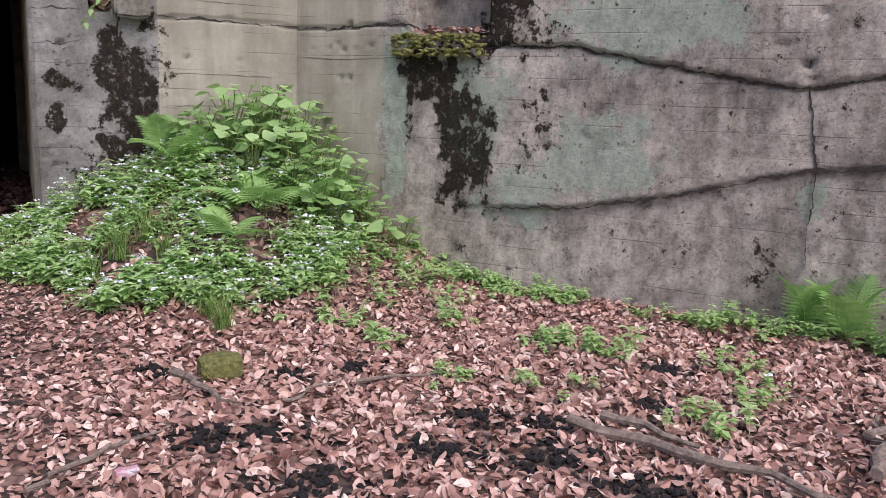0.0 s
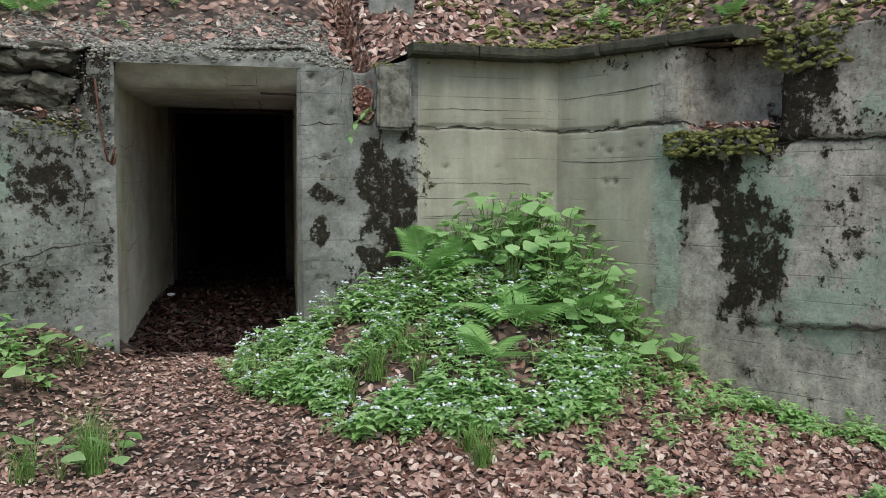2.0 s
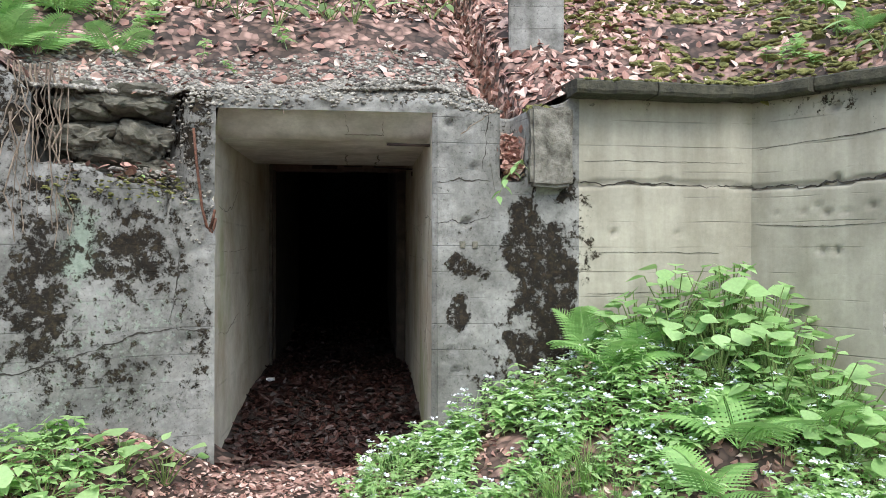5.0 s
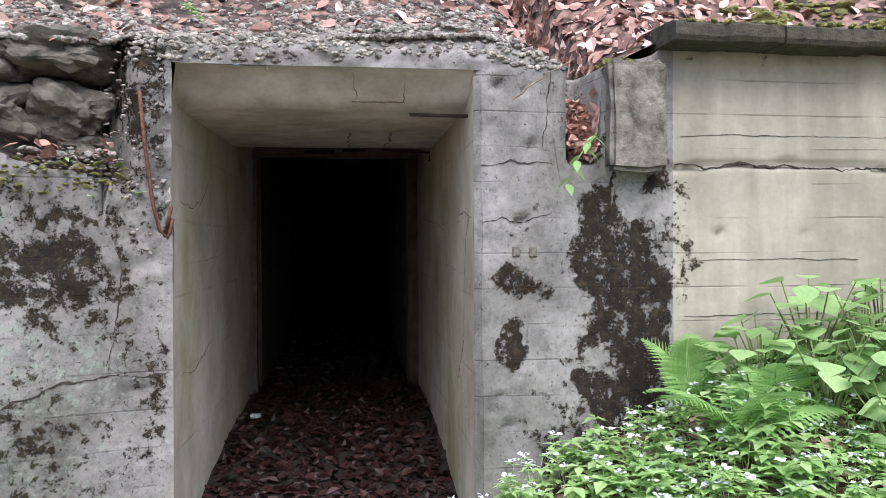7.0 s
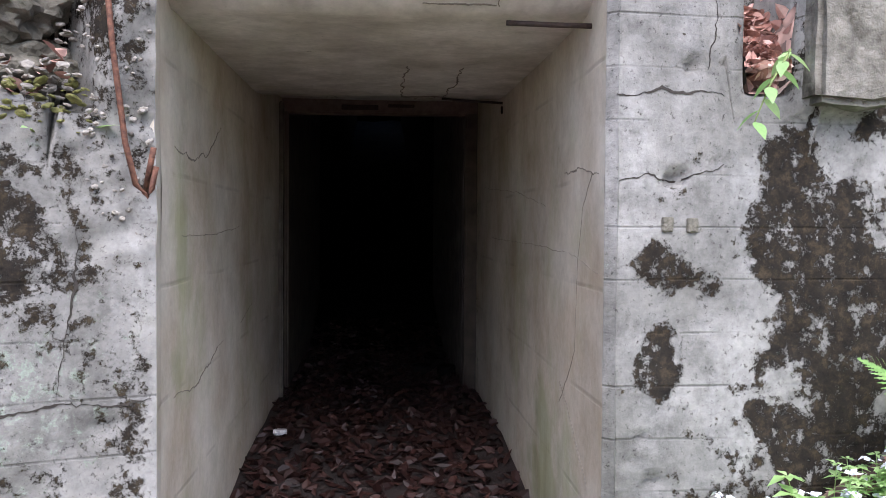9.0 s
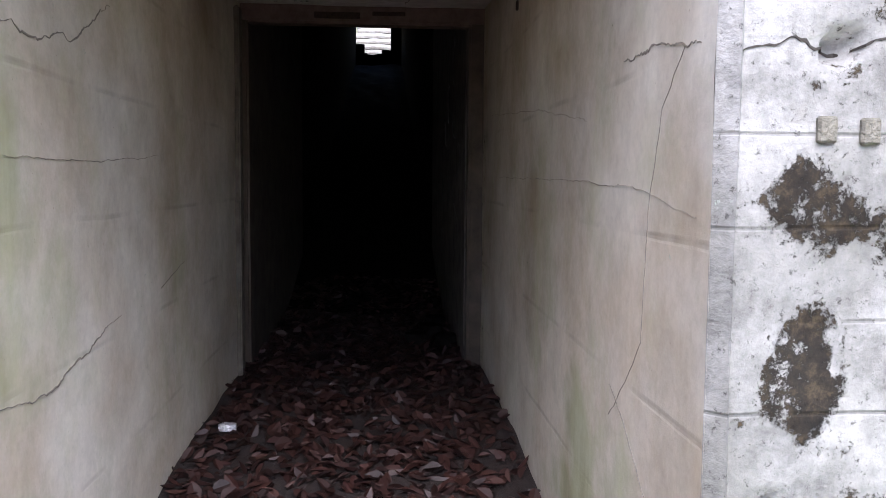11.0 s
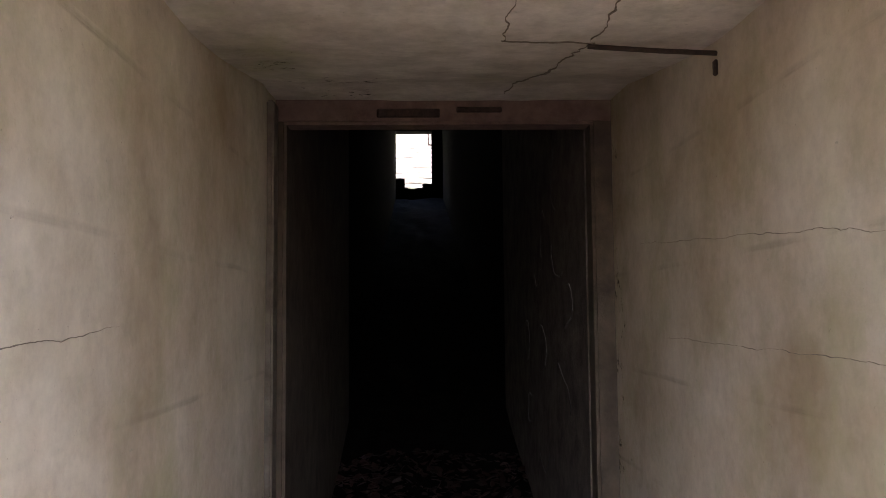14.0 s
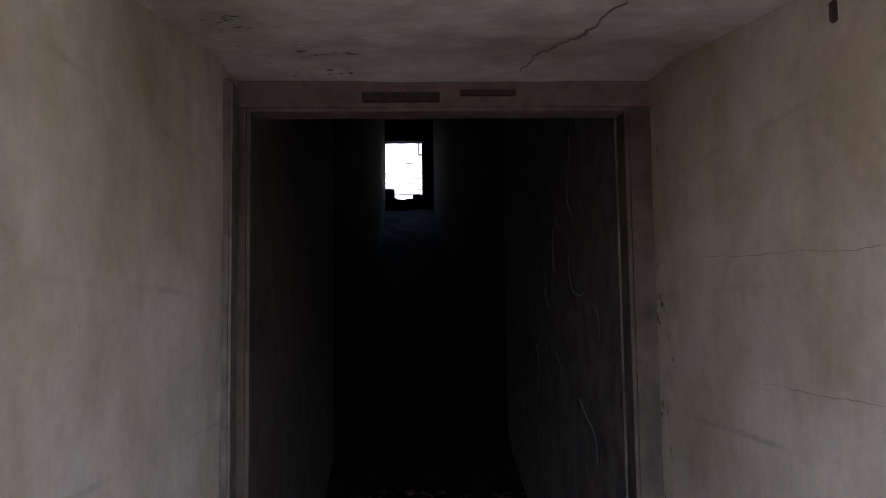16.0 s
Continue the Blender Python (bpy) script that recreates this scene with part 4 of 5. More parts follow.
for pts, w in ([[(0.08, 1.7), (0.3, 1.73), (0.56, 1.73)], 0.0035], [[(0.08, 1.4), (0.5, 1.45), (1.2, 1.46), (2.6, 1.47)], 0.0009], [[(0.62, 0.9), (0.5, 1.0), (0.38, 1.12), (0.36, 1.4), (0.28, 1.6), (0.16, 1.7)], 0.0004], [[(0.2, 0.72), (0.5, 0.92), (0.62, 0.98)], 0.0008], [[(0.9, 1.62), (1.6, 1.7), (2.9, 1.78)], 0.0008]):
    v_, f_ = crack_mesh(lambda s, d, z: right_at(s, d + tun_off(s, z), z), pts, w, crnd, 0.0015)
    part("crack", mesh_of("crack", v_, f_, MAT_HAIR), tun_r)
for pts, w in ([[(0.3, 1.78), (0.6, 1.76), (0.85, 1.8), (1.1, 1.93)], 0.003], [[(0.3, 0.99), (0.6, 0.97), (0.9, 1.02), (1.15, 1.06)], 0.003], [[(1.6, 1.08), (1.95, 1.14)], 0.002], [[(0.4, 1.5), (1.0, 1.5), (1.6, 1.53)], 0.0013]):
    v_, f_ = crack_mesh(lambda s, d, z: left_at(s, d + tun_off(s, z), z), pts, w, crnd, 0.0015)
    part("crack", mesh_of("crack", v_, f_, MAT_HAIR), tun_l)
for s, z in ((0.174, 1.547), (0.257, 1.545)):
    bm = bmesh.new()
    bmesh.ops.create_cube(bm, size=1, matrix=Matrix.Diagonal((0.034, 0.03, 0.044, 1)))
    bmesh.ops.bevel(bm, geom=bm.edges[:], offset=0.004, segments=1, affect="EDGES")
    part("wooden_plug", bm_mesh("wooden_plug", bm, MAT_STONE), facade, "rotten wooden plug set in the concrete", Matrix.Translation(fac(s, -0.006, z)) @ Matrix.Rotation(FA, 4, "Z"))

bm = bmesh.new()
bmesh.ops.create_cube(bm, size=1, matrix=Matrix.Diagonal((0.26, 0.24, 0.48, 1)))
bmesh.ops.bevel(bm, geom=bm.edges[:], offset=0.02, segments=2, affect="EDGES")
bmesh.ops.subdivide_edges(bm, edges=bm.edges[:], cuts=5, use_grid_fill=True)
for v in bm.verts:
    v.co += Vector((fbm(v.co.x, v.co.y, v.co.z, 7, 3), fbm(v.co.y, v.co.z, v.co.x, 7, 3), fbm(v.co.z, v.co.x, v.co.y + 3, 7, 3))) * 0.012
MAT_BLOCK = plain("mossy_brown_concrete", (0.03, 0.026, 0.016), (0.3, 0.285, 0.24), 9, strength=1.0, dist=0.02)
part("broken_block", bm_mesh("broken_block", bm, MAT_BLOCK), facade, "mossy broken concrete block over the dark stain", Matrix.Translation(fac(0.745, 0.0, 2.13)))

# roof slab over the bay and the wing, mossy on top
def slab_piece(at, a, b, z0, over=0.2, th=0.085, seed=0):
    n = 14
    verts, faces = [], []
    prof = [(-0.35, 0.0), (over, 0.0), (over + 0.012, 0.02), (over + 0.008, th - 0.015), (over - 0.02, th), (-0.35, th + 0.03)]
    for i in range(n + 1):
        s = a + (b - a) * i / n
        j = 0.02 * nz(s, seed, 0, 5)
        for d, z in prof:
            verts.append(at(s, d + (j if d > 0 else 0), z0 + z + 0.006 * nz(s, d, seed, 12)))
    m = len(prof)
    for i in range(n):
        for q in range(m):
            faces.append((i * m + q, (i + 1) * m + q, (i + 1) * m + (q + 1) % m, i * m + (q + 1) % m))
    faces += [tuple(range(m)), tuple(n * m + q for q in range(m - 1, -1, -1))]
    return verts, faces


MAT_SLAB = plain("dark_mossy_slab", (0.02, 0.02, 0.014), (0.09, 0.085, 0.055), 14, strength=1.0, dist=0.02)
roof = thing("roof_slab", None, "thin mossy concrete roof slab with broken edge over the wall", "slab", kind="structure")
for at, a, b, z0, ov in ((fac, 0.88, 1.42, 2.440, 0.2), (fac, 1.43, 1.94, 2.435, 0.2), (fac, 1.945, 2.19, 2.445, 0.17), (wng, 0.0, 0.55, 2.440, 0.14), (wng, 0.56, 1.2, 2.450, 0.08), (wng, 1.21, 1.75, 2.460, 0.04)):
    v_, f_ = slab_piece(at, a, b, z0, ov, seed=a * 3)
    part("slab", mesh_of("slab", v_, f_, MAT_SLAB), roof)


def moss_mound(spots, name, label):
    """Cushions of moss: small squashed lumps, joined."""
    bm = bmesh.new()
    bmesh.ops.create_icosphere(bm, subdivisions=1, radius=1)
    v = [tuple(q.co) for q in bm.verts]
    f = [tuple(q.index for q in p.verts) for p in bm.faces]
    bm.free()
    return thing(name, scatter(v, f, spots, MAT_MOSS, name), label, "moss", kind="stuff")


def lump(p, r, rnd, flat=0.5):
    return Matrix.Translation(p) @ Euler((rnd.gauss(0, 0.3), rnd.gauss(0, 0.3), rnd.uniform(0, 6))).to_matrix().to_4x4() @ Matrix.Diagonal((r * rnd.uniform(0.7, 1.3), r * rnd.uniform(0.7, 1.3), r * flat, 1))


spots = []
for p, n, s, k in hill_samples(20000):
    if s > 1.4 - 0.2 * k and nz(p.x, p.y, 4, 1.6) > -0.25 and rnd.random() < smooth(3.0, 1.4, k):
        spots.append(lump(p, rnd.uniform(0.015, 0.065), rnd, 0.35))
for _ in range(260):
    spots.append(lump(fac(rnd.uniform(0.9, 2.1), rnd.uniform(-0.1, 0.2), 2.525), rnd.uniform(0.01, 0.025), rnd))
moss_mound(spots, "slope_moss", "olive green moss cushions on the bank and slab")
spots = [lump(fac(rnd.uniform(0.6, 0.86), rnd.uniform(-0.12, 0.06), 2.37 + rnd.uniform(-0.02, 0.01)), rnd.uniform(0.012, 0.03), rnd) for _ in range(120)]
spots += [lump(wng(rnd.uniform(1.2, 2.08), rnd.uniform(0.0, 0.1), 1.82 + rnd.uniform(-0.13, 0.03)), rnd.uniform(0.012, 0.035), rnd) for _ in range(330)]
spots += [lump(fac(rnd.uniform(-2.2, -1.45), rnd.uniform(-0.06, 0.03), ledge_z(-1.8) + rnd.uniform(-0.12, 0.02)), rnd.uniform(0.006, 0.022), rnd, 0.35) for _ in range(200)]
spots += [lump(wng(rnd.uniform(2.0, 2.6), rnd.uniform(0.0, 0.06), rnd.uniform(2.2, 2.52)), rnd.uniform(0.015, 0.04), rnd) for _ in range(160)]
moss_mound(spots, "wall_moss", "olive green moss on the broken concrete ledges")

# rubble and stones over the doorway
spots = []
for _ in range(4200):
    s, k = rnd.uniform(-2.3, 0.4), 0.75 * rnd.random() ** 1.8
    spots.append(lump(hill_at(s, k), rnd.uniform(0.005, 0.024), rnd, 0.6))
for _ in range(110):
    spots.append(lump(fac(rnd.uniform(-1.52, -1.4), -rnd.uniform(-0.02, 0.32), rnd.uniform(1.75, 2.42)), rnd.uniform(0.006, 0.018), rnd, 0.45))
for _ in range(130):
    s = rnd.uniform(-1.48, -1.3)
    spots.append(lump(fac(s, rnd.uniform(-0.02, 0.02), rnd.uniform(1.5, 2.4)), rnd.uniform(0.005, 0.014), rnd, 0.6))
for _ in range(1100):
    s = rnd.uniform(-1.45, 0.42)
    z = max(facade_top(s) + 0.01 - 0.13 * rnd.random() ** 2, LINTEL + 0.02)
    spots.append(lump(fac(s, facade_off(s, z) - 0.004, z), rnd.uniform(0.004, 0.022), rnd, 0.6))
for _ in range(420):
    spots.append(lump(fac(rnd.uniform(-2.2, -1.5), -rnd.uniform(0.0, 0.33), 1.92 + rnd.uniform(-0.08, 0.05)), rnd.uniform(0.005, 0.02), rnd, 0.45))
bm = bmesh.new()
bmesh.ops.create_icosphere(bm, subdivisions=1, radius=1)
lv, lf = [tuple(q.co) for q in bm.verts], [tuple(q.index for q in p.verts) for p in bm.faces]
bm.free()
MAT_RUBBLE = plain("grey_rubble", (0.13, 0.12, 0.1), (0.42, 0.39, 0.34), 40, island=0.6)
thing("rubble", scatter(lv, lf, spots, MAT_RUBBLE, "rubble"), "grey crumbled concrete and grit over the doorway", "rubble", kind="stuff")
for i, (s, d, z, a, b, c) in enumerate([(-1.95, -0.2, 2.12, 0.2, 0.14, 0.11), (-1.66, -0.2, 2.13, 0.16, 0.13, 0.11), (-1.98, -0.18, 2.34, 0.19, 0.15, 0.1), (-1.68, -0.16, 2.35, 0.22, 0.15, 0.09), (-1.58, -0.22, 1.98, 0.12, 0.1, 0.07), (-1.85, -0.3, 1.96, 0.2, 0.1, 0.08)]):
    thing("stone_block", rock_mesh("stone_block", (a, b, c), i * 3.1, MAT_STONE, 0.55, 1.1), "grey mossy rubble stone in the broken wall", "stone", "stones over the broken wall", m=Matrix.Translation(fac(s, d, z)) @ Matrix.Rotation(LA + 0.1 * i, 4, "Z"))
thing("mossy_stone", rock_mesh("mossy_stone", (0.125, 0.09, 0.085), 7.7, MAT_MOSS, 0.2, 0.8), "small moss-covered stone among fallen leaves", "stone", m=Matrix.Translation((*lay(3.28, -2.55), ground_z(*lay(3.28, -2.55)) + 0.05)))

# concrete post on the slope
pp = hill_at(0.93, 1.0)
post = thing("concrete_post", None, "small weathered concrete post with a layered mossy cap", "post", m=Matrix.Translation(pp) @ Matrix.Rotation(FA - 0.2, 4, "Z"))
for z0, h, wx, mm, nm in ((-0.4, 0.68, 0.38, MAT_FACADE, "shaft"), (0.28, 0.13, 0.42, MAT_STONE, "cap"), (0.42, 0.15, 0.38, MAT_STONE, "cap"), (0.58, 0.2, 0.36, MAT_BROKEN, "cap")):
    bm = bmesh.new()
    bmesh.ops.create_cube(bm, size=1, matrix=Matrix.Translation((0, 0, z0 + h / 2)) @ Matrix.Diagonal((wx, wx * 0.9, h, 1)))
    bmesh.ops.bevel(bm, geom=bm.edges[:], offset=0.012, segments=2, affect="EDGES")
    for v in bm.verts:
        v.co += Vector((nz(v.co.x, v.co.y, v.co.z, 9), nz(v.co.y, v.co.z, v.co.x, 9), 0)) * 0.015
    part(nm, bm_mesh(nm, bm, mm), post)

# ---- iron ----
def bar(name, pts, r, label, category, material=MAT_RUST, sides=8):
    v_, f_ = tube(pts, r, sides)
    return thing(name, mesh_of(name, v_, f_, material, shade=True), label, category)


hook = [fac(-1.415, 0.03, 2.2), fac(-1.4, 0.045, 2.0), fac(-1.37, 0.05, 1.75), fac(-1.345, 0.06, 1.64), fac(-1.315, 0.07, 1.61), fac(-1.285, 0.06, 1.63), fac(-1.275, 0.05, 1.69)]
bar("rebar", hook, 0.008, "rusty bent steel bar hanging from the broken jamb", "rebar")
bar("rebar", [fac(-1.315, 0.0, 1.62), fac(-1.31, 0.05, 1.68), fac(-1.3, 0.06, 1.74)], 0.008, "short rusty steel stub in the jamb", "rebar")
rod = bar("iron_rod", [(XR + 0.03, 2.12, 2.196), (1.48, 2.12, 2.203), (1.3, 2.12, 2.214)], 0.0068, "rusty iron rod fixed between tunnel wall and ceiling", "rod", MAT_DARKIRON)
bar("iron_rod", [(XR + 0.03, 0.2, 2.162), (1.5, 0.205, 2.164), (1.36, 0.21, 2.168)], 0.0085, "rusty iron rod fixed between tunnel wall and ceiling", "rod", MAT_DARKIRON)


def ceil_at(s, d, z):
    return TUN @ Vector((s, z, cz(s, z) + 0.006 * fbm(s, z, 0, 3, 3) - d))


for pts, w in ([[(1.08, 1.2), (1.08, 1.7), (1.08, 2.1)], 0.003], [[(1.32, 1.2), (1.325, 1.7), (1.32, 2.1)], 0.0035], [[(1.08, 2.11), (1.2, 2.12), (1.32, 2.115)], 0.005], [[(1.31, 2.14), (1.27, 2.6), (1.2, 3.15)], 0.004], [[(1.108, 0.04), (1.107, 0.2)], 0.0026], [[(1.33, 0.04), (1.33, 0.22)], 0.003], [[(1.1, 0.22), (1.2, 0.222), (1.33, 0.22)], 0.0022]):
    v_, f_ = crack_mesh(ceil_at, pts, w, crnd, 0.003)
    thing("ceiling_seam", mesh_of("ceiling_seam", v_, f_, MAT_HAIR), "thin dark board seam in the tunnel ceiling", "seam", "ceiling seams", kind="structure")
# Small dark block added in place of the stain under the rod; no plate.
bm = bmesh.new()
bmesh.ops.create_cube(bm, size=1, matrix=Matrix.Translation((XR - 0.004, 2.12, 2.16)) @ Matrix.Diagonal((0.012, 0.018, 0.04, 1)))
bmesh.ops.bevel(bm, geom=bm.edges[:], offset=0.004, segments=1, affect="EDGES")
part("stain_block", bm_mesh("stain_block", bm, MAT_DARKIRON), rod)
bm = bmesh.new()
bmesh.ops.create_cube(bm, size=1, matrix=Matrix.Translation((XL + 0.012, 3.13, 1.3)) @ Matrix.Diagonal((0.03, 0.1, 2.05, 1)))
bmesh.ops.bevel(bm, geom=bm.edges[:], offset=0.008, segments=2, affect="EDGES")
thing("trim", bm_mesh("trim", bm, MAT_JAMB), "narrow raised concrete strip on the tunnel wall", "trim", kind="structure")

# scrawled marks on the dark passage wall
grnd = random.Random(8)
for q in range(11):
    y, z = 3.75 + grnd.random() * 1.6, 0.6 + grnd.random() * 1.7
    pts, a = [], grnd.uniform(0, 6)
    for i in range(9):
        a += grnd.uniform(-0.2, 1.0)
        y += 0.05 * math.cos(a)
        z += 0.05 * math.sin(a)
        pts.append((1.533, y, z))
    v_, f_ = tube(pts, 0.002, 4)
    thing("painted_scrawl", mesh_of("painted_scrawl", v_, f_, MAT_CHALK), "faded illegible white scrawl on the dark wall", "graffiti", "scrawls on the passage wall")

# ---- far opening: rubble sill, steps and rail outside ----
steps = thing("outdoor_steps", None, "pale rounded stone steps climbing outside the tunnel", "steps", m=EXIT)
for i in range(19):
    w = 0.42 + 0.02 * math.sin(i * 2.1)
    y, z = 14.9 + 0.3 * i, 3.42 + 0.165 * i
    v_, f_ = [], []
    prof = [(0, 0.06), (-0.015, 0.1), (0.0, 0.15), (0.05, 0.17), (0.45, 0.17), (0.45, 0.06)]
    for j in range(13):
        x = 0.84 - w + 2 * w * j / 12
        bow = 0.1 * (1 - ((j - 6) / 6) ** 2)
        for dy, dz in prof:
            v_.append((x, y + dy - bow, z + dz + 0.015 * nz(x, y, 0, 6)))
    for j in range(12):
        for q in range(6):
            f_.append((j * 6 + q, j * 6 + (q + 1) % 6, (j + 1) * 6 + (q + 1) % 6, (j + 1) * 6 + q))
    f_ += [tuple(range(5, -1, -1)), tuple(72 + q for q in range(6))]
    part("step", mesh_of("step", v_, f_, MAT_STEP), steps)
    # Risers coloured black for the shade beneath each nosing.
    v_, f_ = prism([(0.84 - w + 0.04, y + 0.07), (0.84 + w - 0.04, y + 0.07), (0.84 + w - 0.04, y + 0.4), (0.84 - w + 0.04, y + 0.4)], z - 0.25, z + 0.06)
    part("riser", mesh_of("riser", v_, f_, MAT_INNER), steps)
# All rocks but one are coloured black, as backlit silhouettes.
for i, (x, z, r) in enumerate([(0.56, 3.5, 0.13), (0.6, 3.33, 0.15), (0.8, 3.3, 0.12), (0.95, 3.33, 0.12), (1.1, 3.4, 0.14), (0.72, 3.34, 0.1)]):
    thing("fallen_rock", rock_mesh("fallen_rock", (r, r * 0.9, r * 0.8), 20 + i, MAT_STEP if i == 2 else MAT_INNER, 0.3), "broken rock lying in the far opening", "rock", "rocks in the far opening", m=EXIT @ Matrix.Translation((x, 13.35 + 0.04 * (i % 3), z)))
rail = thing("handrail", None, "dark iron handrail beside the outdoor steps", "handrail", m=EXIT)
for x in (1.12, 1.2):
    v_, f_ = tube([(x, 14.4, 4.42), (x, 14.4, 5.6)], 0.016)
    part("post", mesh_of("post", v_, f_, MAT_DARKIRON), rail)
v_, f_ = tube([(1.11, 14.4, 4.43), (1.25, 14.4, 4.42), (1.6, 14.4, 4.42), (1.6, 14.4, 3.2)], 0.018)
part("bottom_rail", mesh_of("bottom_rail", v_, f_, MAT_DARKIRON), rail)

# ---- plants ----
def blade_leaf(l, w, fold=0.12, droop=0.2, n=6, heart=0.0):
    """A pointed leaf along +y, folded on its rib and drooping."""
    v, f = [], []
    for i in range(n + 1):
        t = i / n
        y = l * t
        half = w * (math.sin(math.pi * t ** 0.75) if 0 < t < 1 else 0.02) * (1 + heart * (1 - t))
        z = -droop * l * t * t
        back = -heart * 0.25 * l if i == 0 else 0
        v += [(-half, y + back * 0.5, z + fold * half), (0, y, z), (half, y + back * 0.5, z + fold * half)]
    for i in range(n):
        a = 3 * i
        f += [(a, a + 1, a + 4, a + 3), (a + 1, a + 2, a + 5, a + 4)]
    return v, f


def frond_mesh(l, pairs, name="frond"):
    """A fern frond arching along +y, with toothed leaflets in pairs."""
    verts, faces = [], []
    arch = lambda t: Vector((0, l * (t - 0.12 * t * t), l * (0.62 * t - 0.62 * t * t)))
    for i in range(9):
        p = arch(i / 8)
        r = 0.004 * (1 - 0.8 * i / 8)
        verts += [p + Vector((-r, 0, 0)), p + Vector((0, 0, r)), p + Vector((r, 0, 0))]
    for i in range(8):
        a = 3 * i
        faces += [(a, a + 3, a + 4, a + 1), (a + 1, a + 4, a + 5, a + 2), (a + 2, a + 5, a + 3, a)]
    for i in range(pairs):
        t = 0.16 + 0.82 * i / (pairs - 1)
        p = arch(t)
        ln = l * 0.3 * math.sin(math.pi * (0.22 + 0.78 * t) ** 0.9) ** 0.8 + 0.01
        wd = l * 0.032 * (1.25 - 0.7 * t)
        for side in (-1, 1):
            dirv = Vector((side, 0.32 + 0.3 * t, -0.12)).normalized()
            acr = Vector((0, 1, 0.25)).normalized()
            n0 = len(verts)
            teeth = 6
            verts.append(p)
            for k in range(teeth + 1):
                u = k / teeth
                half = wd * (1 - u ** 1.6) + 0.001
                c = p + dirv * ln * u + Vector((0, 0, -0.1 * ln * u * u))
                verts += [c + acr * half * 1.15 + dirv * ln * 0.05, c - acr * half * 1.15 + dirv * ln * 0.05]
                if k < teeth:
                    c2 = p + dirv * ln * (u + 0.6 / teeth) + Vector((0, 0, -0.1 * ln * u * u))
                    verts += [c2 + acr * half * 0.45, c2 - acr * half * 0.45]
            cnt = (len(verts) - n0 - 1) // 2
            for k in range(cnt - 1):
                a = n0 + 1 + 2 * k
                faces.append((a, a + 1, a + 3, a + 2))
    return mesh_of(name, verts, faces, MAT_FERN)


FROND = [frond_mesh(0.55, 17), frond_mesh(0.42, 15)]


def fern(p, n, size, rnd, label, spread=1.0, lean=0.0, kind_=0):
    ob = thing("fern", None, label, "fern", "ferns", m=Matrix.Translation(p))
    a0 = rnd.uniform(0, 6)
    for i in range(n):
        a = a0 + 6.283 * i / n * spread + rnd.gauss(0, 0.2)
        part("frond", FROND[kind_], ob, "", Matrix.Rotation(a, 4, "Z") @ Matrix.Rotation(rnd.uniform(0.25, 0.7) + lean, 4, "X") @ Matrix.Diagonal((size, size, size, 1)) @ Matrix.Rotation(rnd.gauss(0, 0.15), 4, "Y"))
    return ob


def standing(x, y, dz=0.0):
    return Vector((x, y, ground_z(x, y) + dz))


def on_ground(x, y, dz=0.0):
    """A place on the ground by the court's own plan."""
    return standing(*lay(x, y), dz)


def gpos(s, d):
    p = fac(s, d, 0)
    return standing(p.x, p.y)


def wpos(w, d):
    p = wng(w, d, 0)
    return standing(p.x, p.y)


prnd = random.Random(21)
for s, d, n, z in ((0.93, 0.26, 4, 0.72), (1.16, 0.55, 4, 0.5)):
    fern(gpos(s, d) + Vector((0, 0, 0.06)), n, z, prnd, "fresh green fern against the concrete wall", lean=0.45)
for x, y, n, z in ((2.75, -0.35, 5, 0.8), (3.35, -0.8, 6, 0.95), (3.75, -0.5, 5, 0.85), (3.2, -1.15, 4, 0.7)):
    fern(on_ground(x, y, 0.08), n, z, prnd, "light green fern on the leafy mound", lean=-0.1)
for w, d, n, z in ((4.5, 0.12, 4, 0.85), (4.75, 0.2, 4, 0.95), (5.1, 0.3, 5, 0.9)):
    fern(wpos(w, d), n, z, prnd, "large green fern at the foot of the wing wall", lean=0.45)
for s, k, z in ((-1.05, 2.2, 1.0), (-2.75, 0.6, 1.1), (-2.35, 0.35, 0.9), (-2.9, 1.4, 1.0), (-0.5, 2.6, 0.9), (2.6, 0.95, 0.6), (3.6, 0.7, 0.6), (-2.2, 0.55, 1.0), (-2.05, 1.0, 1.1), (-2.55, 1.2, 1.1), (-1.75, 1.5, 1.0), (-0.9, 2.9, 1.0), (-1.4, 2.6, 1.0), (-2.9, 0.3, 1.0), (0.1, 2.4, 0.8)):
    fern(hill_at(s, k), 6, z * 0.72, prnd, "bright green fern on the slope above the bunker")
for _ in range(16):
    fern(hill_at(prnd.uniform(-4.2, -1.7), prnd.uniform(0.3, 1.7)), 5, prnd.uniform(0.5, 0.75), prnd, "bright green fern on the slope above the bunker")

BROAD_V, BROAD_F = blade_leaf(0.17, 0.075, 0.12, 0.06, 7, 0.55)
BROAD = mesh_of("leaf", BROAD_V, BROAD_F, MAT_GREEN, shade=True)
NARROW_V, NARROW_F = blade_leaf(0.16, 0.035, 0.15, 0.25, 6, 0.0)
NARROW = mesh_of("leaf", NARROW_V, NARROW_F, MAT_GREEN, shade=True)


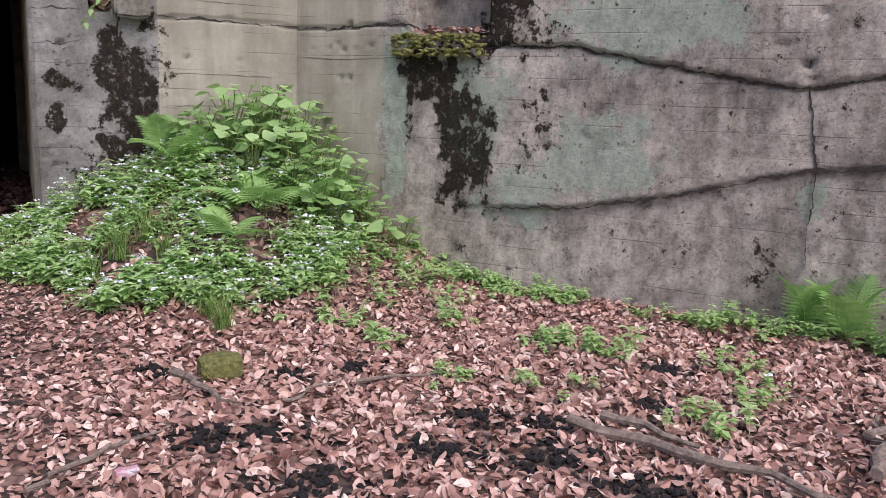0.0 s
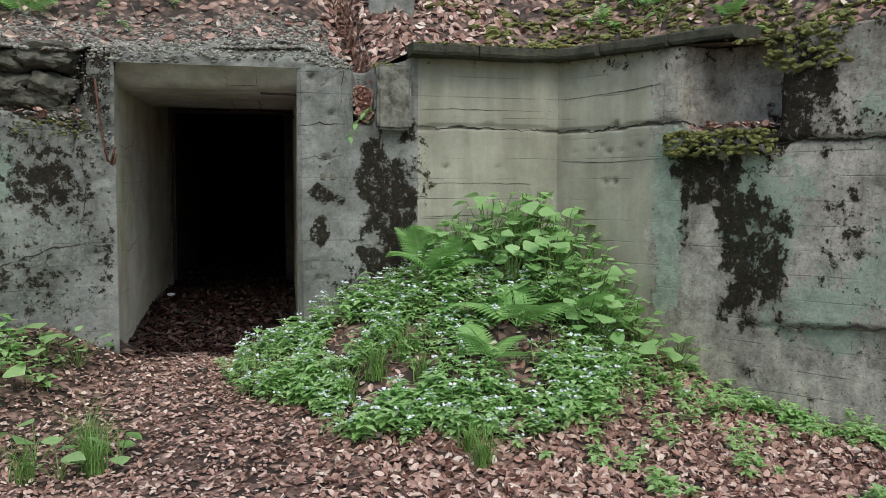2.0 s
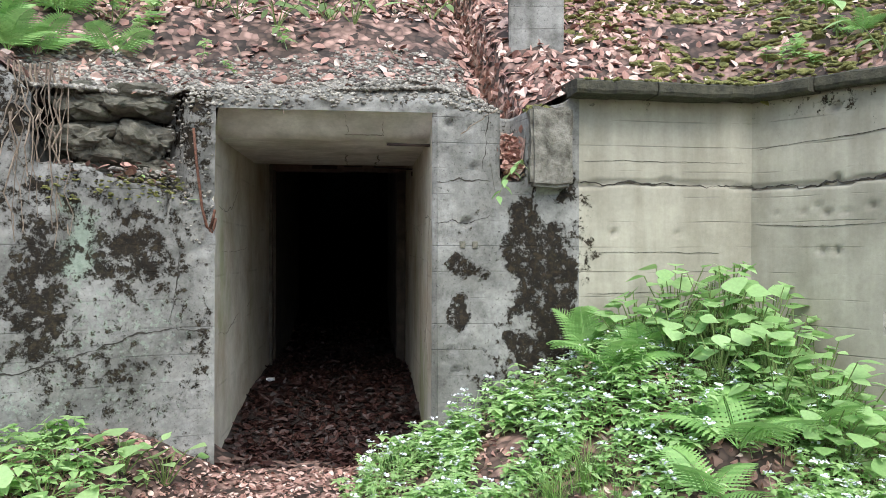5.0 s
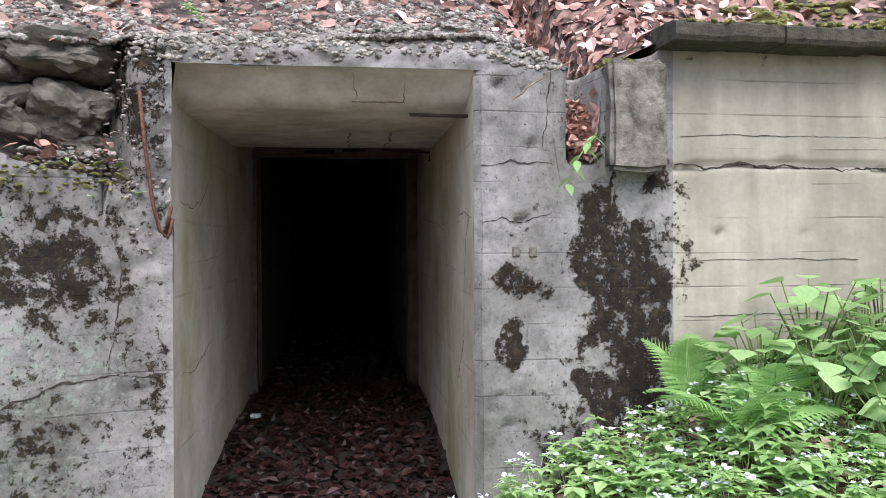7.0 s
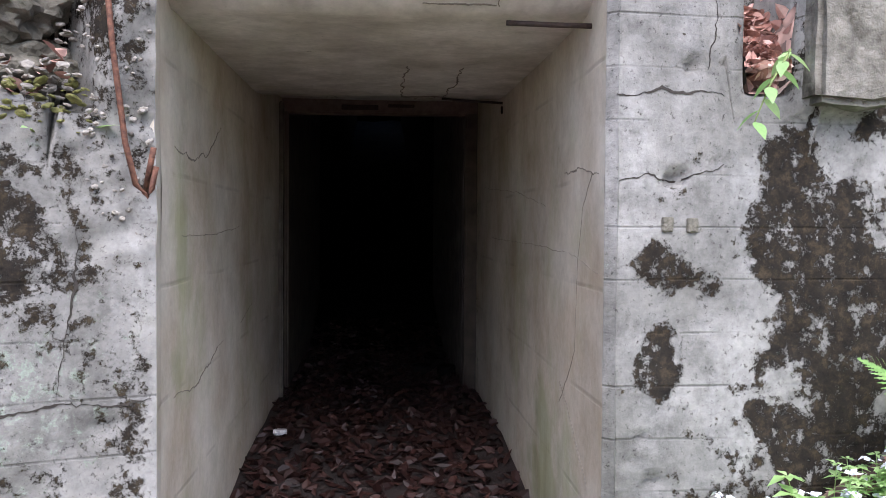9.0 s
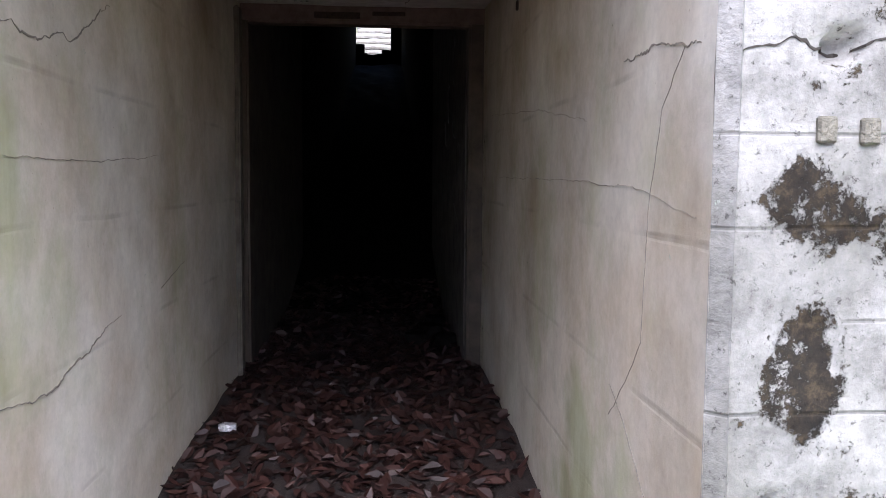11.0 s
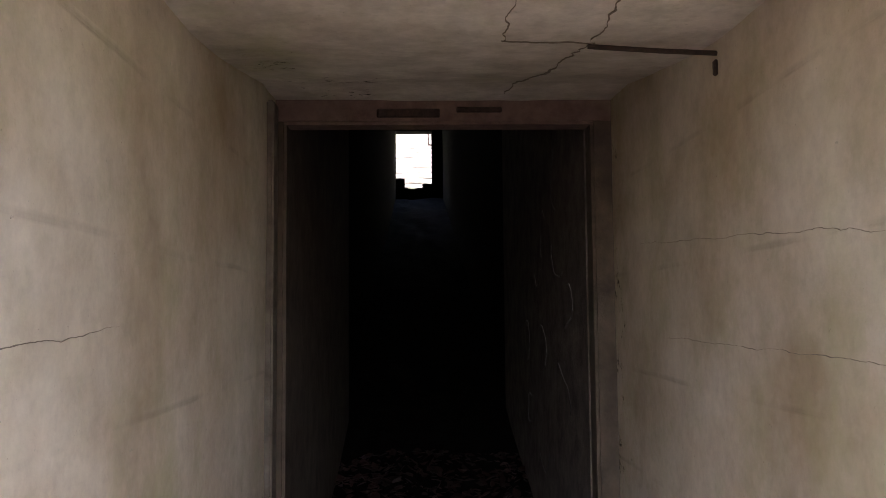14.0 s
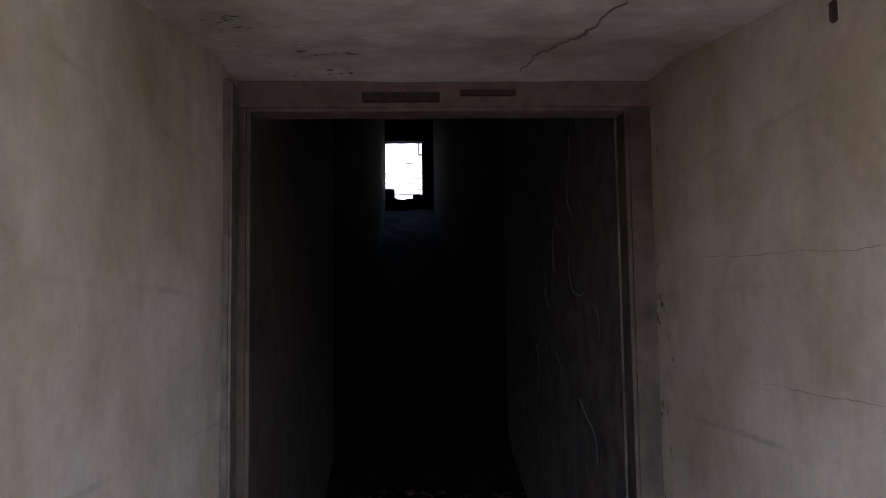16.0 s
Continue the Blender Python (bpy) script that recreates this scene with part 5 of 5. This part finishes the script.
def broadleaf(p, h, n, rnd, label, leaf=BROAD, size=1.0, group="broad-leaved plants"):
    ob = thing("broadleaf_plant", None, label, "plant", group, m=Matrix.Translation(p))
    a0 = rnd.uniform(0, 6)
    for i in range(n):
        a = a0 + i * 2.4
        hh = h * rnd.uniform(0.35, 1.1)
        out = rnd.uniform(0.03, 0.26) * size
        tip = Vector((math.cos(a) * out, math.sin(a) * out, hh))
        v_, f_ = tube([(0, 0, -0.03), tip * 0.5 + Vector((0, 0, 0.08 * h)), tip], [0.005, 0.004, 0.003], 5)
        part("stem", mesh_of("stem", v_, f_, MAT_STEM), ob)
        sc = size * rnd.uniform(0.4, 1.05)
        part("leaf", leaf, ob, "", Matrix.Translation(tip) @ Matrix.Rotation(a - math.pi / 2 + rnd.gauss(0, 0.4), 4, "Z") @ Matrix.Rotation(rnd.gauss(-0.05, 0.3), 4, "X") @ Matrix.Rotation(rnd.gauss(0, 0.25), 4, "Y") @ Matrix.Diagonal((sc, sc, sc, 1)))
    return ob


for s, d, h in ((1.25, 0.3, 0.3), (1.5, 0.28, 0.42), (1.75, 0.3, 0.46), (1.95, 0.5, 0.45), (1.6, 0.6, 0.4), (1.85, 0.8, 0.38), (2.05, 1.0, 0.36), (1.35, 0.62, 0.32), (1.15, 0.4, 0.25), (1.7, 0.5, 0.48), (1.5, 0.85, 0.34), (1.9, 0.25, 0.5), (1.75, 1.05, 0.34), (2.0, 1.25, 0.3)):
    broadleaf(gpos(s, d), h + 0.02, 21, prnd, "tall broad-leaved green plant on the mound", size=0.74)
for w, d, h in ((0.5, 0.25, 0.42), (0.75, 0.35, 0.36), (0.95, 0.55, 0.32), (1.2, 0.4, 0.28), (0.7, 0.75, 0.36), (1.1, 0.85, 0.25), (0.3, 0.2, 0.48), (0.4, 0.6, 0.42), (0.95, 0.25, 0.36), (1.4, 0.6, 0.22), (1.5, 0.3, 0.22)):
    broadleaf(wpos(w, d), h + 0.02, 20, prnd, "broad-leaved green plant against the wing wall", size=0.74)
for i in range(34):
    s, k = prnd.uniform(-2.6, 0.9), prnd.uniform(0.9, 3.4)
    broadleaf(hill_at(s, k), 0.22, 7, prnd, "green herb with narrow leaves on the slope", NARROW, 1.25, "herbs on the slope")
for s, k in ((2.35, 1.0), (2.9, 0.7), (3.3, 1.6), (3.9, 1.2), (1.75, 1.9)):
    broadleaf(hill_at(s, k), 0.24, 7, prnd, "pale green broad-leaved plant on the mossy bank", NARROW, 1.3, "herbs on the slope")
for x, y in ((0.0, -1.35), (-0.25, -1.5), (0.25, -1.15), (-0.5, -1.8), (0.15, -1.6), (-0.1, -1.9), (0.4, -1.0), (-0.7, -1.5)):
    broadleaf(on_ground(x, y), 0.19, 10, prnd, "leafy green herb beside the entrance wall", BROAD, 0.75, "herbs by the entrance wall")
for s, d, z in ((-1.75, -0.1, 1.82), (-1.55, -0.08, 1.74)):
    broadleaf(fac(s, d, z), 0.1, 5, prnd, "small green herb on the broken ledge", NARROW, 0.5, "herbs by the entrance wall")

# small herbs with white flowers, massed on the mound
WH_V, WH_F = [], []


def add(vs, fs, m, V_, F_, idx, mi, I_):
    n = len(V_)
    V_ += [m @ Vector(q) for q in vs]
    F_ += [tuple(i + n for i in f) for f in fs]
    I_ += [mi] * len(fs)


SMALL_V, SMALL_F = [(0, 0, 0), (0.3, 0.4, 0.08), (0, 1, -0.1), (-0.3, 0.4, 0.08), (0, 0.45, 0)], [(0, 1, 4), (1, 2, 4), (2, 3, 4), (3, 0, 4)]


def herb_mass(name, label, spots, flowers, rnd, leaf=0.045, tall=0.15):
    V_, F_, I_ = [], [], []
    for p in spots:
        h = tall * rnd.uniform(0.4, 1.2) * (1 + 0.6 * nz(p.x, p.y, 2, 2.6))
        lean = Vector((rnd.gauss(0, 0.25), rnd.gauss(0, 0.25), 1)).normalized()
        top = p + lean * h
        add([(-0.0015, 0, 0), (0.0015, 0, 0), tuple(top - p + Vector((0.001, 0, 0))), tuple(top - p - Vector((0.001, 0, 0)))], [(0, 1, 2, 3)], Matrix.Translation(p), V_, F_, None, 0, I_)
        for t in (0.45, 0.75, 1.0):
            c = p + lean * h * t
            k = 5 if t > 0.5 else 4
            a0 = rnd.uniform(0, 6)
            for i in range(k):
                l = leaf * rnd.uniform(0.55, 1.2) * (1 + 0.7 * nz(p.x, p.y, 9, 3.5))
                m = Matrix.Translation(c) @ Matrix.Rotation(a0 + 6.283 * i / k + rnd.gauss(0, 0.2), 4, "Z") @ Matrix.Rotation(rnd.uniform(-0.35, 0.35), 4, "X") @ Matrix.Diagonal((l, l, l, 1))
                add(SMALL_V, SMALL_F, m, V_, F_, None, 0, I_)
        if rnd.random() < flowers:
            for i in range(rnd.randint(4, 9)):
                c = top + Vector((rnd.gauss(0, 0.012), rnd.gauss(0, 0.012), 0.012 + rnd.random() * 0.012))
                r = rnd.uniform(0.007, 0.013)
                q = [(r, 0, 0), (0, r, 0.001), (-r, 0, 0), (0, -r, 0.001), (0, 0, 0.003)]
                add(q, [(0, 1, 4), (1, 2, 4), (2, 3, 4), (3, 0, 4)], Matrix.Translation(c) @ Euler((rnd.gauss(0, 0.4), rnd.gauss(0, 0.4), 0)).to_matrix().to_4x4(), V_, F_, None, 1, I_)
    return thing(name, mesh_of(name, V_, F_, [MAT_HERB, MAT_FLOWER], index=I_), label, "plants", kind="stuff")


spots = []
while len(spots) < 1750:
    x, y = prnd.uniform(1.4, 4.4), prnd.uniform(-2.1, 0.9)
    edge = 0.2 * nz(x, y, 0, 2.2)
    if in_court(*lay(x, y), 0.08) and math.hypot(x - 2.9, y + 0.25) < 1.5 + 1.2 * edge and x + edge < 4.1 + 0.1 * y and nz(x, y, 6, 3.2) < 0.22 and prnd.random() < 0.9:
        spots.append(on_ground(x, y, -0.01))
herb_mass("flowering_herbs", "dense green woodland herbs with tiny white flowers", spots, 0.38, prnd, 0.058, 0.17)
spots = []
for _ in range(330):
    w = prnd.uniform(1.9, 5.6)
    d = 0.06 + abs(prnd.gauss(0, 0.17))
    if nz(w, d, 2, 2.5) > -0.12:
        spots.append(wpos(w, d))
for _ in range(240):
    x, y = prnd.gauss(4.0, 0.4), prnd.gauss(-0.55, 0.4)
    if in_court(*lay(x, y), 0.06):
        spots.append(on_ground(x, y))
for cx, cy, n in ((5.15, -2.1, 26), (5.35, -2.3, 10), (4.6, -1.6, 10), (5.45, -3.2, 10), (4.35, -2.7, 6), (5.9, -3.0, 8), (3.9, -1.7, 10), (4.2, -2.0, 6), (6.0, -2.5, 10), (4.9, -2.75, 6)):
    spots += [on_ground(cx + prnd.gauss(0, 0.09), cy + prnd.gauss(0, 0.08)) for _ in range(n)]
herb_mass("low_herbs", "low green herbs along the wing wall and in the leaves", spots, 0.02, prnd, 0.05, 0.12)
spots = []
for p, n, s, k in hill_samples(2600):
    if nz(p.x, p.y, 11, 0.8) > -0.05 and k > 0.35 and not (0.2 < s < 1.8 and k < 2.0) and prnd.random() < 0.25 + 0.5 * smooth(0.8, 2.0, k):
        spots.append(p)
for _ in range(170):
    x, y = prnd.gauss(-0.2, 0.45), prnd.gauss(-1.6, 0.35)
    if in_court(*lay(x, y), 0.05) and x < 0.45:
        spots.append(on_ground(x, y))
herb_mass("slope_herbs", "scattered green herbs on the slope and by the entrance wall", spots, 0.0, prnd, 0.075, 0.17)


def grass(p, n, h, rnd, label):
    V_, F_ = [], []
    for _ in range(n):
        a, l = rnd.uniform(0, 6.283), h * rnd.uniform(0.6, 1.15)
        o = Vector((rnd.gauss(0, 0.03), rnd.gauss(0, 0.03), 0))
        d = Vector((math.cos(a), math.sin(a), 0))
        side = Vector((-d.y, d.x, 0)) * rnd.uniform(0.002, 0.004)
        bend = rnd.uniform(0.3, 0.9)
        b = len(V_)
        for i in range(5):
            t = i / 4
            q = o + d * l * bend * t * t + Vector((0, 0, l * (t - 0.35 * bend * t * t)))
            V_ += [q - side * (1 - 0.9 * t), q + side * (1 - 0.9 * t)]
        F_ += [(b + 2 * i, b + 2 * i + 1, b + 2 * i + 3, b + 2 * i + 2) for i in range(4)]
    return thing("grass_tuft", mesh_of("grass_tuft", V_, F_, MAT_GRASS), label, "grass", "grass tufts", m=Matrix.Translation(p))


for x, y, n, h in ((3.22, -1.85, 90, 0.26), (3.15, -1.7, 60, 0.22), (2.5, -1.15, 90, 0.34), (2.65, -1.0, 70, 0.34), (2.35, -1.3, 60, 0.28), (2.8, -1.2, 50, 0.3), (1.25, -2.2, 110, 0.3), (1.1, -2.0, 80, 0.34), (0.95, -2.35, 60, 0.3)):
    grass(on_ground(x, y), n, h, prnd, "green tuft of arching woodland grass")
for x, y in ((1.3, -2.05), (1.12, -2.3), (0.85, -2.1)):
    broadleaf(on_ground(x, y), 0.16, 6, prnd, "leafy green herb beside the path", BROAD, 0.7, "herbs by the entrance wall")

violet = thing("violet_flower", None, "small violet woodland flower beside the entrance wall", "flower", m=Matrix.Translation(on_ground(0.2, -1.45)))
v_, f_ = tube([(0, 0, 0), (0.01, 0, 0.12), (0.0, 0.01, 0.22)], 0.003, 5)
part("stem", mesh_of("stem", v_, f_, MAT_STEM), violet)
for i in range(10):
    a = i * 1.3
    part("petal", mesh_of("petal", [(0.01 * math.cos(a + q) * (0.4 + (q == 0) * 1.2), 0.01 * math.sin(a + q) * (0.4 + (q == 0) * 1.2), 0.004 * (q == 0)) for q in (0, 1.2, -1.2)] + [(0, 0, -0.003)], [(0, 1, 3), (0, 3, 2), (1, 2, 3)], MAT_VIOLET), violet, "", Matrix.Translation((0.012 * math.cos(a), 0.012 * math.sin(a), 0.18 + 0.005 * i)) @ Matrix.Scale(1.6, 4))

# vine out of the open joint
vine = thing("vine", None, "thin green vine hanging from the open wall joint", "vine", m=Matrix.Translation(fac(0.5, 0.0, 2.0)))
path_ = [Vector((0.06, -0.02, 0.06)), Vector((0.02, -0.08, 0.03)), Vector((-0.06, -0.14, -0.06)), Vector((-0.11, -0.15, -0.17))]
v_, f_ = tube(path_, [0.005, 0.004, 0.003, 0.002], 5)
part("stem", mesh_of("stem", v_, f_, MAT_STEM), vine)
for i in range(11):
    t = i / 10 * 2.99
    q = path_[int(t)].lerp(path_[int(t) + 1], t - int(t))
    part("leaf", NARROW, vine, "", Matrix.Translation(q) @ Matrix.Rotation(i * 2.2, 4, "Z") @ Matrix.Rotation(-0.5, 4, "X") @ Matrix.Scale(0.5, 4))

# ---- dead wood, roots and twigs ----
def branch(name, a, b, r, rnd, label, category="branch", bend=0.05, material=MAT_WOOD, group=""):
    a, b = Vector(a), Vector(b)
    n = 9
    pts, rs = [], []
    for i in range(n):
        t = i / (n - 1)
        p = a.lerp(b, t) + Vector((rnd.gauss(0, bend), rnd.gauss(0, bend), abs(rnd.gauss(0, bend * 0.3)))) * (0.2 + math.sin(math.pi * t)) * 0.5
        pts.append(p)
        rs.append(r * (1 - 0.5 * t) * rnd.uniform(0.85, 1.15))
    v_, f_ = tube(pts, rs, 7)
    return thing(name, mesh_of(name, v_, f_, material), label, category, group)


brnd = random.Random(5)


def lie(x, y, dz=0.03):
    x, y = lay(x, y)
    return (x, y, ground_z(x, y) + dz)


branch("branch", lie(4.85, -3.2, 0.04), lie(5.75, -4.15, 0.04), 0.026, brnd, "long grey fallen branch lying on dead leaves")
branch("branch", lie(5.0, -3.2, 0.05), lie(5.3, -3.5, 0.04), 0.02, brnd, "broken grey branch on dead leaves")
branch("branch", lie(3.05, -2.62, 0.05), lie(3.42, -3.02, 0.04), 0.022, brnd, "short crooked branch on dead leaves")
branch("branch", lie(2.75, -3.75), lie(3.15, -3.25), 0.012, brnd, "thin dry stick on the leafy path")
branch("branch", lie(3.95, -2.72), lie(4.55, -2.6), 0.01, brnd, "thin dry stick among dead leaves")
branch("branch", lie(3.6, -2.95), lie(3.9, -2.7), 0.01, brnd, "thin dry stick among dead leaves")
branch("branch", lie(5.9, -3.75, 0.04), lie(6.3, -3.2, 0.04), 0.03, brnd, "grey fallen branch piece on dead leaves")
branch("branch", lie(3.0, -4.0), lie(3.6, -3.85), 0.014, brnd, "thin dry stick on the leafy path")
branch("branch", lie(1.3, -2.6), lie(1.75, -2.5), 0.008, brnd, "thin dry stick on the leafy path")
for i in range(26):
    s = brnd.uniform(-2.4, -2.05)
    d = brnd.uniform(0.0, 0.1)
    branch("root", fac(s, d - 0.1, 2.5), fac(s + brnd.gauss(0, 0.05), d, brnd.uniform(1.5, 2.1)), brnd.uniform(0.003, 0.007), brnd, "dry brown root hanging over the wall edge", "root", 0.04, MAT_ROOT, "hanging roots")
for s, k, l in ((-0.93, 0.1, 0.3), (-1.6, 0.5, 0.4), (-1.2, 0.7, 0.35), (-1.9, 0.4, 0.4), (-0.3, 0.6, 0.3)):
    p = hill_at(s, k)
    branch("root", p + Vector((0.05, 0.05, 0.12)), p + Vector((brnd.gauss(0, 0.08), -0.12, -l * 0.5)), 0.007, brnd, "pale dry root sticking out of the bank", "root", 0.04, MAT_ROOT, "hanging roots")
branch("twig", fac(0.15, 0.06, 2.2), fac(0.42, 0.14, 2.36), 0.004, brnd, "thin pale twig lying on the broken jamb", "twig", 0.02, MAT_ROOT)
for s, k in ((1.0, 2.6), (-0.3, 2.9), (2.2, 0.8)):
    p = hill_at(s, k)
    branch("branch", p + Vector((-0.3, 0, 0.03)), p + Vector((0.35, 0.1, 0.06)), 0.014, brnd, "dry fallen branch on the slope")
for s, k, r in ((-0.25, 3.3, 0.11),):
    p = hill_at(s, k)
    v_, f_ = tube([p + Vector((0, 0, -0.2)), p + Vector((0.02, 0, 0.3)), p + Vector((0.0, 0.03, 3.0)), p + Vector((0.05, 0.05, 7.0))], [r * 1.5, r * 1.05, r, r * 0.8], 12)
    tree = thing("tree_trunk", mesh_of("tree_trunk", v_, f_, MAT_WOOD, shade=True), "dark tree trunk standing on the slope", "tree")

# black humus patches and litter
spots = []
for a, b, r in BLACK:
    for _ in range(int(520 * r)):
        t, q = brnd.uniform(0, 6.283), r * brnd.random() ** 0.7
        x, y = lay(a + q * math.cos(t) * 1.25, b + q * math.sin(t) * 0.8)
        spots.append(lump((x, y, ground_z(x, y) + 0.012), brnd.uniform(0.006, 0.02), brnd, 0.7))
thing("black_humus", scatter(lv, lf, spots, MAT_CHAR, "black_humus"), "patches of black crumbly humus between the leaves", "soil", kind="stuff")
thing("wrapper", rock_mesh("wrapper", (0.05, 0.035, 0.018), 3.3, MAT_WRAP, 0.5, 0.8), "crumpled red and white wrapper on the path", "litter", m=Matrix.Translation(lie(3.06, -3.62, 0.02)))
thing("paper_scrap", rock_mesh("paper_scrap", (0.04, 0.03, 0.01), 5.3, MAT_FOIL, 0.4, 0.8), "small crumpled pale paper scrap on the path", "litter", m=Matrix.Translation(lie(2.2, -2.7, 0.02)))
thing("foil_scrap", rock_mesh("foil_scrap", (0.045, 0.03, 0.02), 8.3, MAT_FOIL, 0.5, 0.8), "crumpled silver foil on the tunnel floor", "litter", m=Matrix.Translation((0.45, 2.13, floor_z(0.45, 2.13) + 0.02)))
# Passage stones share the near-black, with the darkness in their colour.
for i, (x, y) in enumerate(((1.48, 3.9), (1.4, 4.2), (1.3, 4.0), (1.45, 4.6))):
    thing("rubble_stone", rock_mesh("rubble_stone", (0.09, 0.1, 0.06), 40 + i, MAT_INNER, 0.35), "broken concrete lump on the passage floor", "stone", "stones in the passage", m=Matrix.Translation((x, y, floor_z(x, y) + 0.03)))

# single leaves by the path
LEAF_ME = mesh_of("leaf", DRY_V, DRY_F, MAT_LEAF)
for m in near:
    part("leaf", LEAF_ME, ground, "", m)
